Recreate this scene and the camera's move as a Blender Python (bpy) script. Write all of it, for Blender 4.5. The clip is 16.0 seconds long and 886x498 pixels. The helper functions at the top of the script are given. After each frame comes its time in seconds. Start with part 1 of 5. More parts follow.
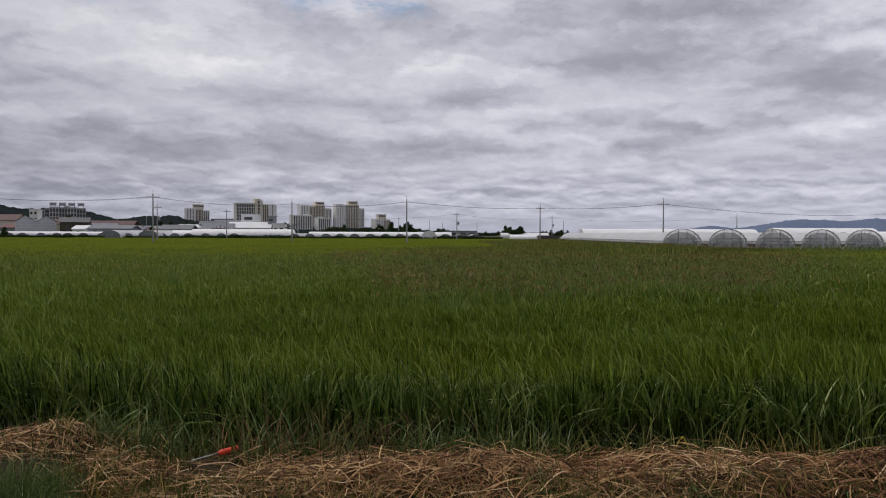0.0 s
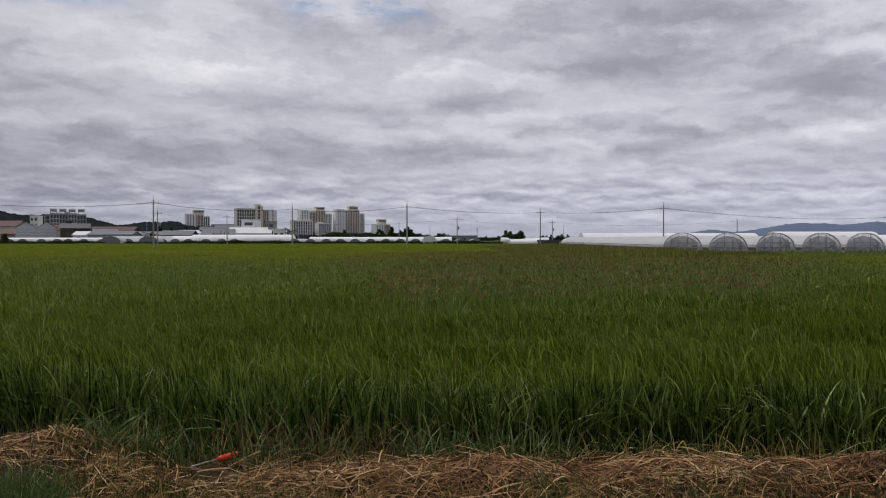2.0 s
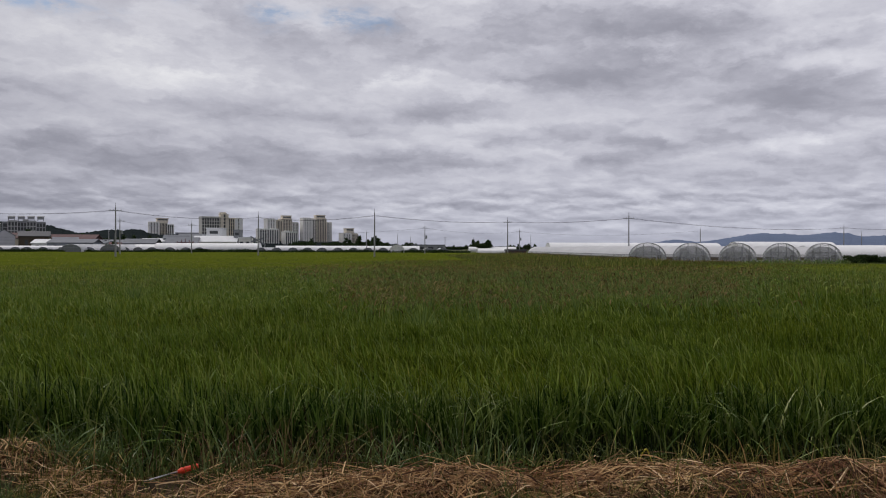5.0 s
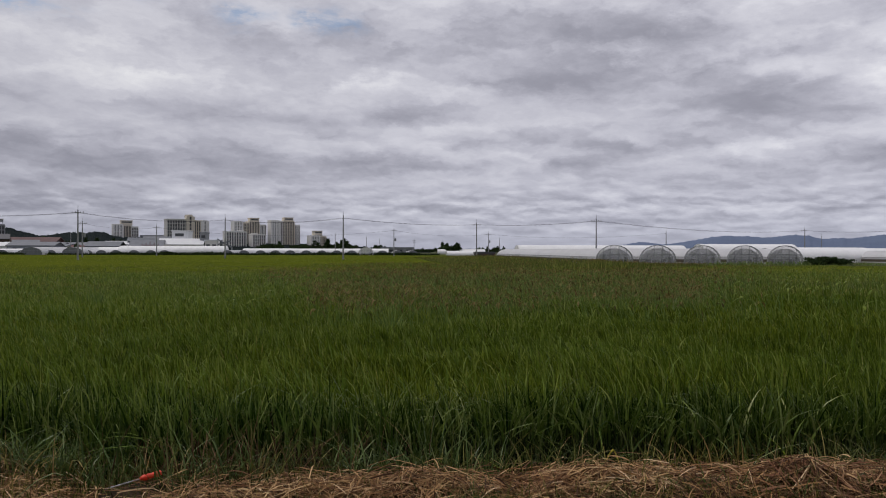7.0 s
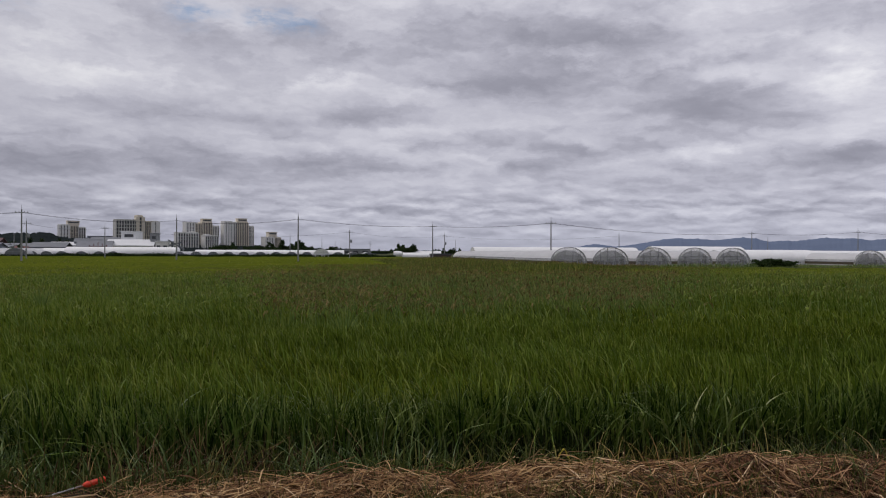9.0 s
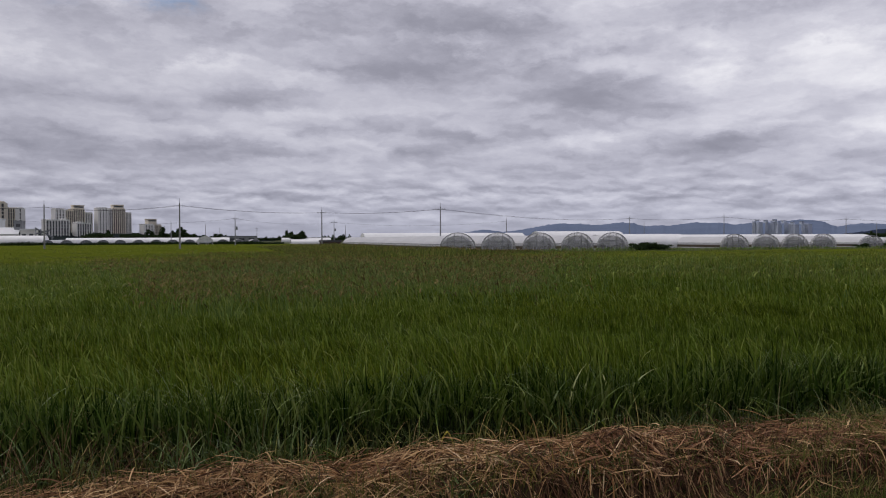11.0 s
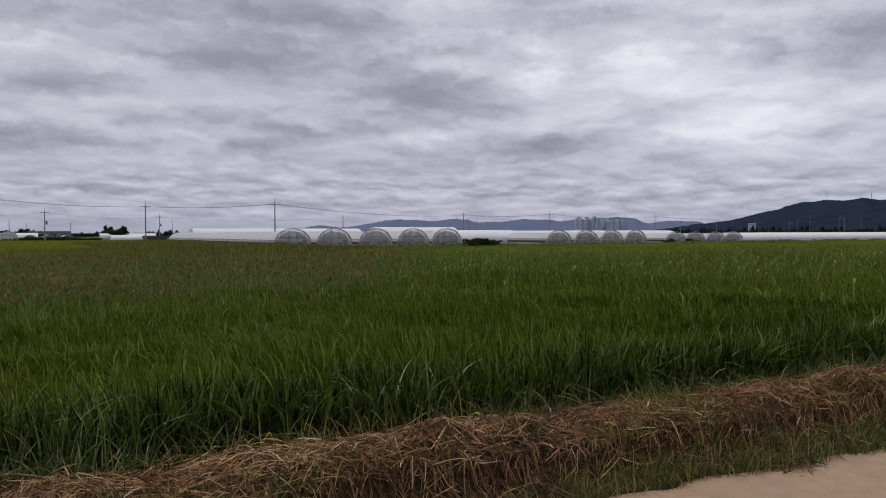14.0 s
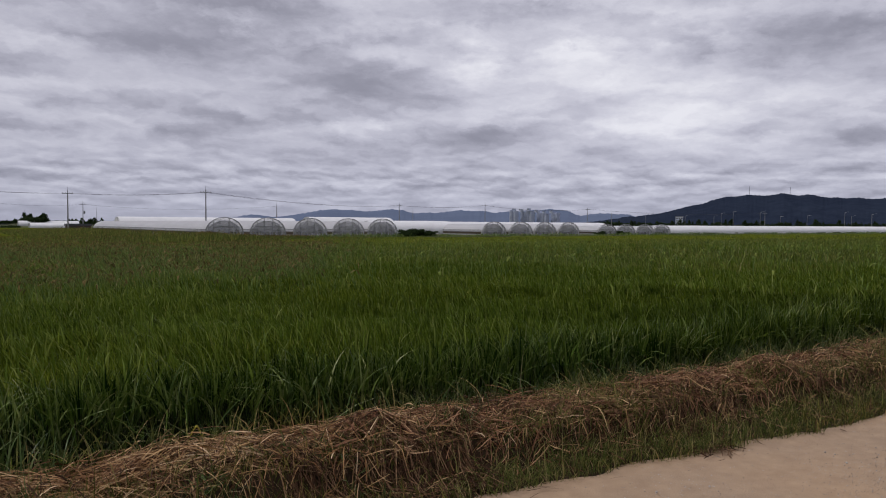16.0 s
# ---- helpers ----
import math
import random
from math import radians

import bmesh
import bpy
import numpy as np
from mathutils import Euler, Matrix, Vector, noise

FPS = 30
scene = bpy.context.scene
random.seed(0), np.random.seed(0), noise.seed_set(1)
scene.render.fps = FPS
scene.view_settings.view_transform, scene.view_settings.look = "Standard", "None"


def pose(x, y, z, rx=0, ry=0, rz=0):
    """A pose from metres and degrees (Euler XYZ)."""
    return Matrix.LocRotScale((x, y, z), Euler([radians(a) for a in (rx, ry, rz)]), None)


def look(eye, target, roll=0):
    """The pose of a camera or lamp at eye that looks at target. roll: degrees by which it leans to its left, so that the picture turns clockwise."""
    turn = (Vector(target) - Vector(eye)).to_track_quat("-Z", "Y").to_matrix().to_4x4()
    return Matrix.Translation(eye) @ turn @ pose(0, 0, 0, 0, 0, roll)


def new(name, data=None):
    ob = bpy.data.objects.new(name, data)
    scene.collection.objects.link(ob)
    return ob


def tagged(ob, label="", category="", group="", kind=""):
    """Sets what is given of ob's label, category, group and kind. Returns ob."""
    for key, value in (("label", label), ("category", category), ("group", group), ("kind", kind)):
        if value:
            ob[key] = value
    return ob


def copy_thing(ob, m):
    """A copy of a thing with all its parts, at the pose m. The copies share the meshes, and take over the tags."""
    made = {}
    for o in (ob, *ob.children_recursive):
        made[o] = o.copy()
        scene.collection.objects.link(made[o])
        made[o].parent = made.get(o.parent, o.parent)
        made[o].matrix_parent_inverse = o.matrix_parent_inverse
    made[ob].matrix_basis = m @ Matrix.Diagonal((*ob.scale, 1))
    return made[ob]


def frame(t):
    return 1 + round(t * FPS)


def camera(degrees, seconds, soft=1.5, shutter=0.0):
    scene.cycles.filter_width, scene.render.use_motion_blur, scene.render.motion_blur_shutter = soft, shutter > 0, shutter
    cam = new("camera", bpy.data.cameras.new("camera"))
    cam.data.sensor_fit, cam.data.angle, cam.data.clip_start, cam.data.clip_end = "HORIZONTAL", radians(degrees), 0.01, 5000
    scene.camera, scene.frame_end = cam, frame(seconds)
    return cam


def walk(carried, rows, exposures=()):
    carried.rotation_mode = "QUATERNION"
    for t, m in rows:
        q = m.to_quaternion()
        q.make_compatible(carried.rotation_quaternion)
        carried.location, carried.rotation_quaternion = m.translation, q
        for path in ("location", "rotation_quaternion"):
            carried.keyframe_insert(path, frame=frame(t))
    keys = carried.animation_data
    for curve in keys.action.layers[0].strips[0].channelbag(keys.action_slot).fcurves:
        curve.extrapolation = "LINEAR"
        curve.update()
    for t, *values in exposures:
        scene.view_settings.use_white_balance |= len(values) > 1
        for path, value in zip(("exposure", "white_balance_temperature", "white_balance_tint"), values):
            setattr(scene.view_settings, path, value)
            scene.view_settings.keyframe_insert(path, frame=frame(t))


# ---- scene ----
cam = camera(62.0, 16.0, soft=1.05)
PATH = [
    (0, (-0.125, 0.432, 1.374), (-0.123, 2.432, 1.333), 0.2),
    (0.5, (-0.122, 0.438, 1.368), (-0.118, 2.438, 1.336), 0.2),
    (1, (-0.118, 0.431, 1.37), (-0.117, 2.43, 1.34), 0.2),
    (1.5, (-0.12, 0.429, 1.374), (-0.12, 2.429, 1.345), 0.1),
    (2, (-0.118, 0.431, 1.374), (-0.117, 2.431, 1.346), 0.0),
    (2.5, (-0.118, 0.428, 1.377), (-0.12, 2.427, 1.35), 0.1),
    (3, (-0.117, 0.435, 1.373), (-0.111, 2.435, 1.344), 0.0),
    (3.5, (-0.117, 0.438, 1.373), (-0.104, 2.437, 1.356), -0.0),
    (4, (-0.118, 0.434, 1.376), (-0.092, 2.434, 1.358), 0.0),
    (4.5, (-0.11, 0.436, 1.374), (-0.052, 2.435, 1.364), 0.1),
    (7, (-0.098, 0.449, 1.372), (0.074, 2.442, 1.376), 0.1),
    (7.5, (-0.094, 0.454, 1.371), (0.1, 2.445, 1.372), 0.1),
    (8, (-0.088, 0.454, 1.367), (0.134, 2.442, 1.376), -0.1),
    (8.5, (-0.09, 0.452, 1.372), (0.169, 2.435, 1.389), 0.0),
    (9, (-0.079, 0.447, 1.368), (0.211, 2.426, 1.377), 0.2),
    (9.5, (-0.06, 0.459, 1.367), (0.305, 2.425, 1.355), 0.2),
    (12, (-0.005, 0.46, 1.364), (0.692, 2.335, 1.339), -0.6),
    (12.5, (0.014, 0.459, 1.364), (0.77, 2.31, 1.338), -0.7),
    (13, (0.028, 0.467, 1.362), (0.855, 2.288, 1.326), -0.6),
    (13.5, (0.039, 0.462, 1.36), (0.951, 2.242, 1.326), -0.3),
    (14, (0.055, 0.465, 1.358), (1.038, 2.206, 1.316), -0.2),
    (14.5, (0.064, 0.459, 1.361), (1.116, 2.16, 1.324), -0.3),
    (15, (0.069, 0.468, 1.355), (1.161, 2.142, 1.284), -0.2),
    (15.5, (0.072, 0.467, 1.357), (1.192, 2.122, 1.289), 0.1),
    (16, (0.071, 0.467, 1.356), (1.202, 2.116, 1.289), 0.3),
]
walk(cam, [(t, look(eye, target, roll)) for t, eye, target, roll in PATH], [(0, -0.03, 6500, 10), (4.5, -0.07, 6500, 10), (8, -0.13, 6470, 11), (12, -0.17, 6370, 13), (16, -0.20, 6320, 13)])


# ---- world and light ----
SUN_AZ, SUN_EL, BRIGHT_AZ = -66.0, 60.0, 42.0          # the clouds are thinnest towards BRIGHT_AZ; bearing from +Y towards +X, height
world = bpy.data.worlds.new("sky")
scene.world = world
world.use_nodes = True
wn, wl = world.node_tree.nodes, world.node_tree.links
wn.clear()


def wmath(op, a, b=None, c=None, clamp=False):
    n = wn.new("ShaderNodeMath")
    n.operation = op
    n.use_clamp = clamp
    for i, v in enumerate((a, b, c)):
        if v is None:
            continue
        if isinstance(v, (int, float)):
            n.inputs[i].default_value = v
        else:
            wl.new(v, n.inputs[i])
    return n.outputs[0]


tc = wn.new("ShaderNodeTexCoord")
sep = wn.new("ShaderNodeSeparateXYZ")
wl.new(tc.outputs["Generated"], sep.inputs[0])
dx, dy, dz = sep.outputs
bearing = wmath("MULTIPLY", wmath("ARCTAN2", dx, dy), 57.29578)
height = wmath("MULTIPLY", wmath("ARCSINE", dz), 57.29578)


def cloud_noise(wide, tall, detail, rough, seed, up=0.0, warp=None):
    """Soft cloud noise; wide and tall: degrees from cloud to cloud."""
    u = wmath("MULTIPLY", bearing, 1.0 / wide)
    v = wmath("MULTIPLY_ADD", height, 1.0 / tall, up)
    v = wmath("MULTIPLY_ADD", bearing, 0.018 / tall, v)
    if warp:
        u = wmath("MULTIPLY_ADD", wmath("SUBTRACT", warp[0], 0.5), 0.8, u)
        v = wmath("MULTIPLY_ADD", wmath("SUBTRACT", warp[1], 0.5), 0.8, v)
    comb = wn.new("ShaderNodeCombineXYZ")
    wl.new(u, comb.inputs[0])
    wl.new(v, comb.inputs[1])
    comb.inputs[2].default_value = seed
    n = wn.new("ShaderNodeTexNoise")
    n.inputs["Scale"].default_value = 1.0
    n.inputs["Detail"].default_value = detail
    n.inputs["Roughness"].default_value = rough
    n.inputs["Distortion"].default_value = 0.0
    wl.new(comb.outputs[0], n.inputs["Vector"])
    return n.outputs["Fac"]


top_part = wmath("MULTIPLY_ADD", height, 0.22, -1.75, clamp=True)
low_part = wmath("MULTIPLY_ADD", height, -0.33, 2.1, clamp=True)
mid_part = wmath("SUBTRACT", wmath("SUBTRACT", 1.0, top_part), low_part, clamp=True)
billow = (cloud_noise(2.6, 1.3, 6.0, 0.6, 11.3), cloud_noise(2.6, 1.3, 6.0, 0.6, 17.9))


def cloud_rows(up):
    """Broad clouds overhead, closing up into small flat ones over the horizon."""
    total = wmath("MULTIPLY", cloud_noise(10.5, 3.6, 9.0, 0.46, 3.7, up, billow), top_part)
    total = wmath("MULTIPLY_ADD", cloud_noise(6.8, 1.9, 9.0, 0.47, 8.2, up, billow), mid_part, total)
    return wmath("MULTIPLY_ADD", cloud_noise(3.4, 0.85, 8.0, 0.48, 13.9, up, billow), low_part, total)


drift = (cloud_noise(6.0, 3.0, 6.0, 0.55, 21.1), cloud_noise(6.0, 3.0, 6.0, 0.55, 27.7))
bank_az = wmath("MULTIPLY_ADD", wmath("SUBTRACT", drift[0], 0.5), 11.0, bearing)
bank_el = wmath("MULTIPLY_ADD", wmath("SUBTRACT", drift[1], 0.5), 4.5, height)


def cloud_bank(az, el, saz, sel):
    a = wmath("DIVIDE", wmath("SUBTRACT", bank_az, az), saz)
    b = wmath("DIVIDE", wmath("SUBTRACT", bank_el, el), sel)
    r = wmath("ADD", wmath("MULTIPLY", a, a), wmath("MULTIPLY", b, b))
    return wmath("EXPONENT", wmath("MULTIPLY", r, -1.0))


body_ = cloud_rows(0.0)
above = cloud_rows(0.28)
fine = cloud_noise(1.3, 0.5, 5.0, 0.6, 5.5, 0.0, billow)
tone = wmath("MULTIPLY_ADD", wmath("SUBTRACT", body_, above), wmath("MULTIPLY_ADD", low_part, 0.25, 0.75), 0.70)
tone = wmath("MULTIPLY_ADD", wmath("SUBTRACT", body_, 0.5), -0.58, tone)
tone = wmath("MULTIPLY_ADD", wmath("SUBTRACT", fine, 0.5), wmath("MULTIPLY_ADD", low_part, 0.07, 0.09), tone)
for az, el, saz, sel, amount in (
        (21.5, 14.8, 8.0, 2.4, -0.12), (12.5, 12.8, 6.0, 1.0, -0.07), (27.5, 10.3, 4.5, 0.9, -0.09), (36.5, 12.5, 3.0, 1.6, 0.13),
        (29.0, 12.6, 3.0, 0.9, 0.06), (-6.0, 12.8, 7.0, 1.4, 0.05), (-7.0, 10.3, 6.0, 0.8, -0.05), (-28.0, 10.3, 4.0, 0.8, -0.05),
        (-20.0, 14.0, 9.0, 3.0, 0.05), (37.0, 6.8, 5.0, 1.0, -0.08), (51.0, 8.5, 9.0, 2.6, 0.13), (47.5, 14.0, 8.0, 2.4, 0.13),
        (59.5, 12.8, 6.0, 2.0, -0.10), (63.0, 6.4, 4.0, 0.8, -0.05), (5.0, 7.0, 6.0, 0.8, -0.03), (-27.0, 4.0, 12.0, 4.0, -0.05)):
    tone = wmath("MULTIPLY_ADD", cloud_bank(az, el, saz, sel), amount * 1.5, tone)
haze = wmath("EXPONENT", wmath("MULTIPLY", wmath("MAXIMUM", height, 0.0), -0.45))
tone = wmath("ADD", wmath("MULTIPLY", tone, wmath("SUBTRACT", 1.0, haze)), wmath("MULTIPLY", haze, 0.635))
ramp = wn.new("ShaderNodeValToRGB")
wl.new(tone, ramp.inputs[0])
els = ramp.color_ramp.elements
els[0].position, els[0].color = 0.34, (0.222, 0.222, 0.27, 1)
els[1].position, els[1].color = 0.93, (0.90, 0.90, 0.93, 1)
for p, c in ((0.56, (0.350, 0.352, 0.414, 1)), (0.63, (0.437, 0.438, 0.506, 1)), (0.69, (0.532, 0.533, 0.606, 1)), (0.80, (0.69, 0.69, 0.755, 1))):
    e = els.new(p)
    e.color = c
sky = wn.new("ShaderNodeTexSky")
sky.sky_type = "NISHITA"
sky.sun_disc = False
sky.sun_elevation, sky.sun_rotation = radians(SUN_EL), radians(SUN_AZ)
sky_bg, cloud_bg = wn.new("ShaderNodeBackground"), wn.new("ShaderNodeBackground")
sky_bg.inputs["Strength"].default_value = 0.10
glow = wmath("COSINE", wmath("MULTIPLY", wmath("SUBTRACT", bearing, BRIGHT_AZ), 0.0174533))
wl.new(wmath("MULTIPLY_ADD", glow, 0.20, 0.83), cloud_bg.inputs["Strength"])
wl.new(sky.outputs[0], sky_bg.inputs["Color"])
cool = wn.new("ShaderNodeMix")
cool.data_type, cool.blend_type = "RGBA", "MULTIPLY"
wl.new(wmath("EXPONENT", wmath("MULTIPLY", wmath("MAXIMUM", height, 0.0), -0.25)), cool.inputs[0])
wl.new(ramp.outputs[0], cool.inputs[6])
cool.inputs[7].default_value = (0.955, 0.98, 1.02, 1)
wl.new(cool.outputs[2], cloud_bg.inputs["Color"])
gap = wmath("MAXIMUM", cloud_bank(-17.3, 18.0, 1.5, 0.8), cloud_bank(-9.7, 17.3, 1.8, 0.7))
gap = wmath("MAXIMUM", gap, wmath("MAXIMUM", cloud_bank(-4.3, 17.0, 1.5, 0.6), cloud_bank(-28.0, 16.2, 4.0, 0.6)))
gap = wmath("MULTIPLY", gap, wmath("MULTIPLY_ADD", fine, 4.0, -1.3, clamp=True))
cover = wmath("SUBTRACT", 1.0, wmath("MULTIPLY", gap, 0.75), clamp=True)
mixer = wn.new("ShaderNodeMixShader")
wl.new(cover, mixer.inputs[0])
wl.new(sky_bg.outputs[0], mixer.inputs[1])
wl.new(cloud_bg.outputs[0], mixer.inputs[2])
wout = wn.new("ShaderNodeOutputWorld")
wl.new(mixer.outputs[0], wout.inputs[0])

sun = new("sun", bpy.data.lights.new("sun", "SUN"))
sun.data.energy, sun.data.angle, sun.data.color = 1.5, radians(10), (1.0, 0.95, 0.88)
a, e = radians(SUN_AZ), radians(SUN_EL)
sun.matrix_world = look((0, 0, 60), Vector((0, 0, 60)) - Vector((math.sin(a) * math.cos(e), math.cos(a) * math.cos(e), math.sin(e))))
scene.view_settings.exposure = 0.0


# ---- materials ----
class Mat:
    """A node material with a few short-hands."""

    def __init__(self, name):
        self.m = bpy.data.materials.new(name)
        self.m.use_nodes = True
        self.n, self.l = self.m.node_tree.nodes, self.m.node_tree.links
        self.b = self.n["Principled BSDF"]
        self.out = self.n["Material Output"]

    def noise(self, scale, detail=4.0, rough=0.55, coord="Object", stretch=(1, 1, 1)):
        t, mp, n = self.n.new("ShaderNodeTexCoord"), self.n.new("ShaderNodeMapping"), self.n.new("ShaderNodeTexNoise")
        mp.inputs["Scale"].default_value = stretch
        self.l.new(t.outputs[coord], mp.inputs[0])
        self.l.new(mp.outputs[0], n.inputs["Vector"])
        n.inputs["Scale"].default_value, n.inputs["Detail"].default_value, n.inputs["Roughness"].default_value = scale, detail, rough
        return n.outputs["Fac"]

    def ramp(self, fac, stops):
        r = self.n.new("ShaderNodeValToRGB")
        self.l.new(fac, r.inputs[0])
        el = r.color_ramp.elements
        el[0].position, el[0].color = stops[0][0], (*stops[0][1], 1)
        el[1].position, el[1].color = stops[-1][0], (*stops[-1][1], 1)
        for p, c in stops[1:-1]:
            x = el.new(p)
            x.color = (*c, 1)
        return r.outputs[0]

    def mix(self, fac, a, b, kind="MIX"):
        x = self.n.new("ShaderNodeMix")
        x.data_type, x.blend_type = "RGBA", kind
        for sock, v in ((x.inputs[0], fac), (x.inputs[6], a), (x.inputs[7], b)):
            if isinstance(v, (int, float)):
                sock.default_value = v
            elif isinstance(v, tuple):
                sock.default_value = (*v, 1)
            else:
                self.l.new(v, sock)
        return x.outputs[2]

    def set(self, colour=None, rough=0.6, metal=0.0, bump=None, depth=0.01, strength=0.6, spec=None):
        if isinstance(colour, tuple):
            self.b.inputs["Base Color"].default_value = (*colour, 1)
        elif colour is not None:
            self.l.new(colour, self.b.inputs["Base Color"])
        self.b.inputs["Roughness"].default_value = rough
        self.b.inputs["Metallic"].default_value = metal
        if spec is not None:
            self.b.inputs["Specular IOR Level"].default_value = spec
        if bump is not None:
            n = self.n.new("ShaderNodeBump")
            n.inputs["Distance"].default_value, n.inputs["Strength"].default_value = depth, strength
            self.l.new(bump, n.inputs["Height"])
            self.l.new(n.outputs[0], self.b.inputs["Normal"])
        return self.m


def worn(name, colour, rough=0.6, scale=1.0, vary=0.25, metal=0.0, depth=0.004):
    """Painted or raw surface with broad stains and fine grain."""
    m = Mat(name)
    lo = tuple(c * (1 - vary) for c in colour)
    hi = tuple(min(1, c * (1 + vary * 0.5)) for c in colour)
    broad = m.ramp(m.noise(scale, 5), [(0.3, lo), (0.7, hi)])
    fine_grain = m.noise(scale * 14, 3)
    col = m.mix(0.35, broad, m.ramp(fine_grain, [(0.3, lo), (0.7, hi)]))
    return m.set(col, rough, metal, bump=fine_grain, depth=depth)


def leaf_material(name, stops, patch_a=None, patch_scale=0.25, thin=0.35, rough=0.6, spec=0.06, calm=1.0, gain=1.0):
    """Blades: each island its own tone, broad patches over the field, light passing through."""
    m = Mat(name)
    at = np.linspace(0, 1, 41)
    mean = [float(np.mean(np.interp(at, [p for p, _ in stops], [c[i] for _, c in stops]))) for i in range(3)]
    stops = [(p, tuple(gain * (mean[i] + (c[i] - mean[i]) * calm) for i in range(3))) for p, c in stops]
    g = m.n.new("ShaderNodeNewGeometry")
    col = m.ramp(g.outputs["Random Per Island"], stops)
    if patch_a:
        f = m.ramp(m.noise(patch_scale, 4), [(0.40, (0, 0, 0)), (0.62, (1, 1, 1))])
        col = m.mix(f, col, m.mix(1.0, col, patch_a, "MULTIPLY"))
    m.set(col, rough, spec=spec)
    tr = m.n.new("ShaderNodeBsdfTranslucent")
    m.l.new(col, tr.inputs["Color"])
    mx = m.n.new("ShaderNodeMixShader")
    mx.inputs[0].default_value = thin
    m.l.new(m.b.outputs[0], mx.inputs[1])
    m.l.new(tr.outputs[0], mx.inputs[2])
    m.l.new(mx.outputs[0], m.out.inputs["Surface"])
    return m.m


RICE = leaf_material("rice_leaf", [(0.0, (0.0179, 0.0349, 0.00385)), (0.3, (0.0446, 0.0792, 0.00693)), (0.65, (0.112, 0.164, 0.0147)), (0.92, (0.196, 0.256, 0.0339)), (0.985, (0.286, 0.338, 0.0847)), (1.0, (0.357, 0.309, 0.1))],
                     (1.25, 1.12, 0.9), 0.22, thin=0.25, rough=0.5, spec=0.05, calm=0.8, gain=1.2)
# Light green leaf; on the rice tips its brightness paints speckled highlights.
BRIGHT_LEAF = leaf_material("bright_rice_leaf", [(0.0, (0.095, 0.150, 0.014)), (0.6, (0.165, 0.230, 0.028)), (1.0, (0.29, 0.33, 0.070))], (0.8, 0.85, 0.9), 0.3, thin=0.3, rough=0.5, spec=0.12)
LUSH = leaf_material("lush_grass_leaf", [(0.0, (0.0315, 0.0585, 0.0128)), (0.5, (0.0765, 0.122, 0.0288)), (0.9, (0.153, 0.216, 0.068)), (1.0, (0.27, 0.306, 0.12))], thin=0.12, rough=0.36, spec=0.2)
# Stem colour is darkened to carry the shade low in the rice.
STEM = leaf_material("shaded_lower_stem", [(0.0, (0.007, 0.010, 0.004)), (0.6, (0.015, 0.021, 0.007)), (1.0, (0.034, 0.036, 0.013))], thin=0.05, rough=0.8)
# Darker version of the rice leaf: shade of the front face in its colour.
SHADED_EDGE_RICE = leaf_material("shaded_edge_leaf", [(0.0, (0.0103, 0.0241, 0.0034)), (0.35, (0.027, 0.0551, 0.00748)), (0.7, (0.0699, 0.117, 0.019)), (0.93, (0.147, 0.207, 0.0462)), (1.0, (0.246, 0.293, 0.102))], (1.2, 1.1, 0.9), 0.22, thin=0.10, rough=0.5, spec=0.05, calm=1.12, gain=1.15)
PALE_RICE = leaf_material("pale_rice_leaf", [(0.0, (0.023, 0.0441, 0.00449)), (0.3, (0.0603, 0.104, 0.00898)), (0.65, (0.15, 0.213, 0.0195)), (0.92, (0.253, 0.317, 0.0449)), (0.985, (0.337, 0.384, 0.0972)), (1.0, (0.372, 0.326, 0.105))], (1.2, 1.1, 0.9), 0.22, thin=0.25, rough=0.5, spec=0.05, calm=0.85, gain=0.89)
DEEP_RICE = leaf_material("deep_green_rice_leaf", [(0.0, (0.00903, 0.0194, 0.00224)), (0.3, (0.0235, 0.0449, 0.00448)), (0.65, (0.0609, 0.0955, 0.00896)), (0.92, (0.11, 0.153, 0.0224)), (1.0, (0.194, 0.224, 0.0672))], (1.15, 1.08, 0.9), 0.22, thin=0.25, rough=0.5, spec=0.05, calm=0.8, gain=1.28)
EDGE_LIGHT = leaf_material("bowing_rice_leaf", [(0.0, (0.0522, 0.0902, 0.0128)), (0.5, (0.119, 0.171, 0.0272)), (0.85, (0.199, 0.257, 0.06)), (1.0, (0.323, 0.342, 0.128))], thin=0.15, rough=0.42, spec=0.25)
FAR_RICE = leaf_material("far_rice_leaf", [(0.0, (0.0308, 0.0482, 0.013)), (0.3, (0.0669, 0.0929, 0.022)), (0.65, (0.129, 0.16, 0.038)), (0.95, (0.214, 0.24, 0.070)), (1.0, (0.343, 0.304, 0.116))], (1.2, 1.08, 0.9), 0.12, thin=0.25, rough=0.5, spec=0.05, calm=0.75, gain=1.4)
WEED = leaf_material("weed_leaf", [(0.0, (0.055, 0.085, 0.022)), (0.6, (0.11, 0.155, 0.040)), (0.95, (0.19, 0.22, 0.065)), (1.0, (0.30, 0.25, 0.12))], (0.85, 0.95, 1.0), 0.5, thin=0.22, gain=1.6)
HEAD = leaf_material("seed_head", [(0.0, (0.065, 0.056, 0.020)), (0.5, (0.15, 0.118, 0.040)), (0.85, (0.225, 0.158, 0.060)), (1.0, (0.31, 0.225, 0.095))], thin=0.25, rough=0.7)
BANK_GRASS = leaf_material("bank_grass_leaf", [(0.0, (0.0246, 0.0426, 0.0101)), (0.5, (0.0874, 0.114, 0.028)), (0.85, (0.246, 0.252, 0.0762)), (1.0, (0.448, 0.347, 0.168))], (1.25, 1.0, 0.9), 0.9, thin=0.25)
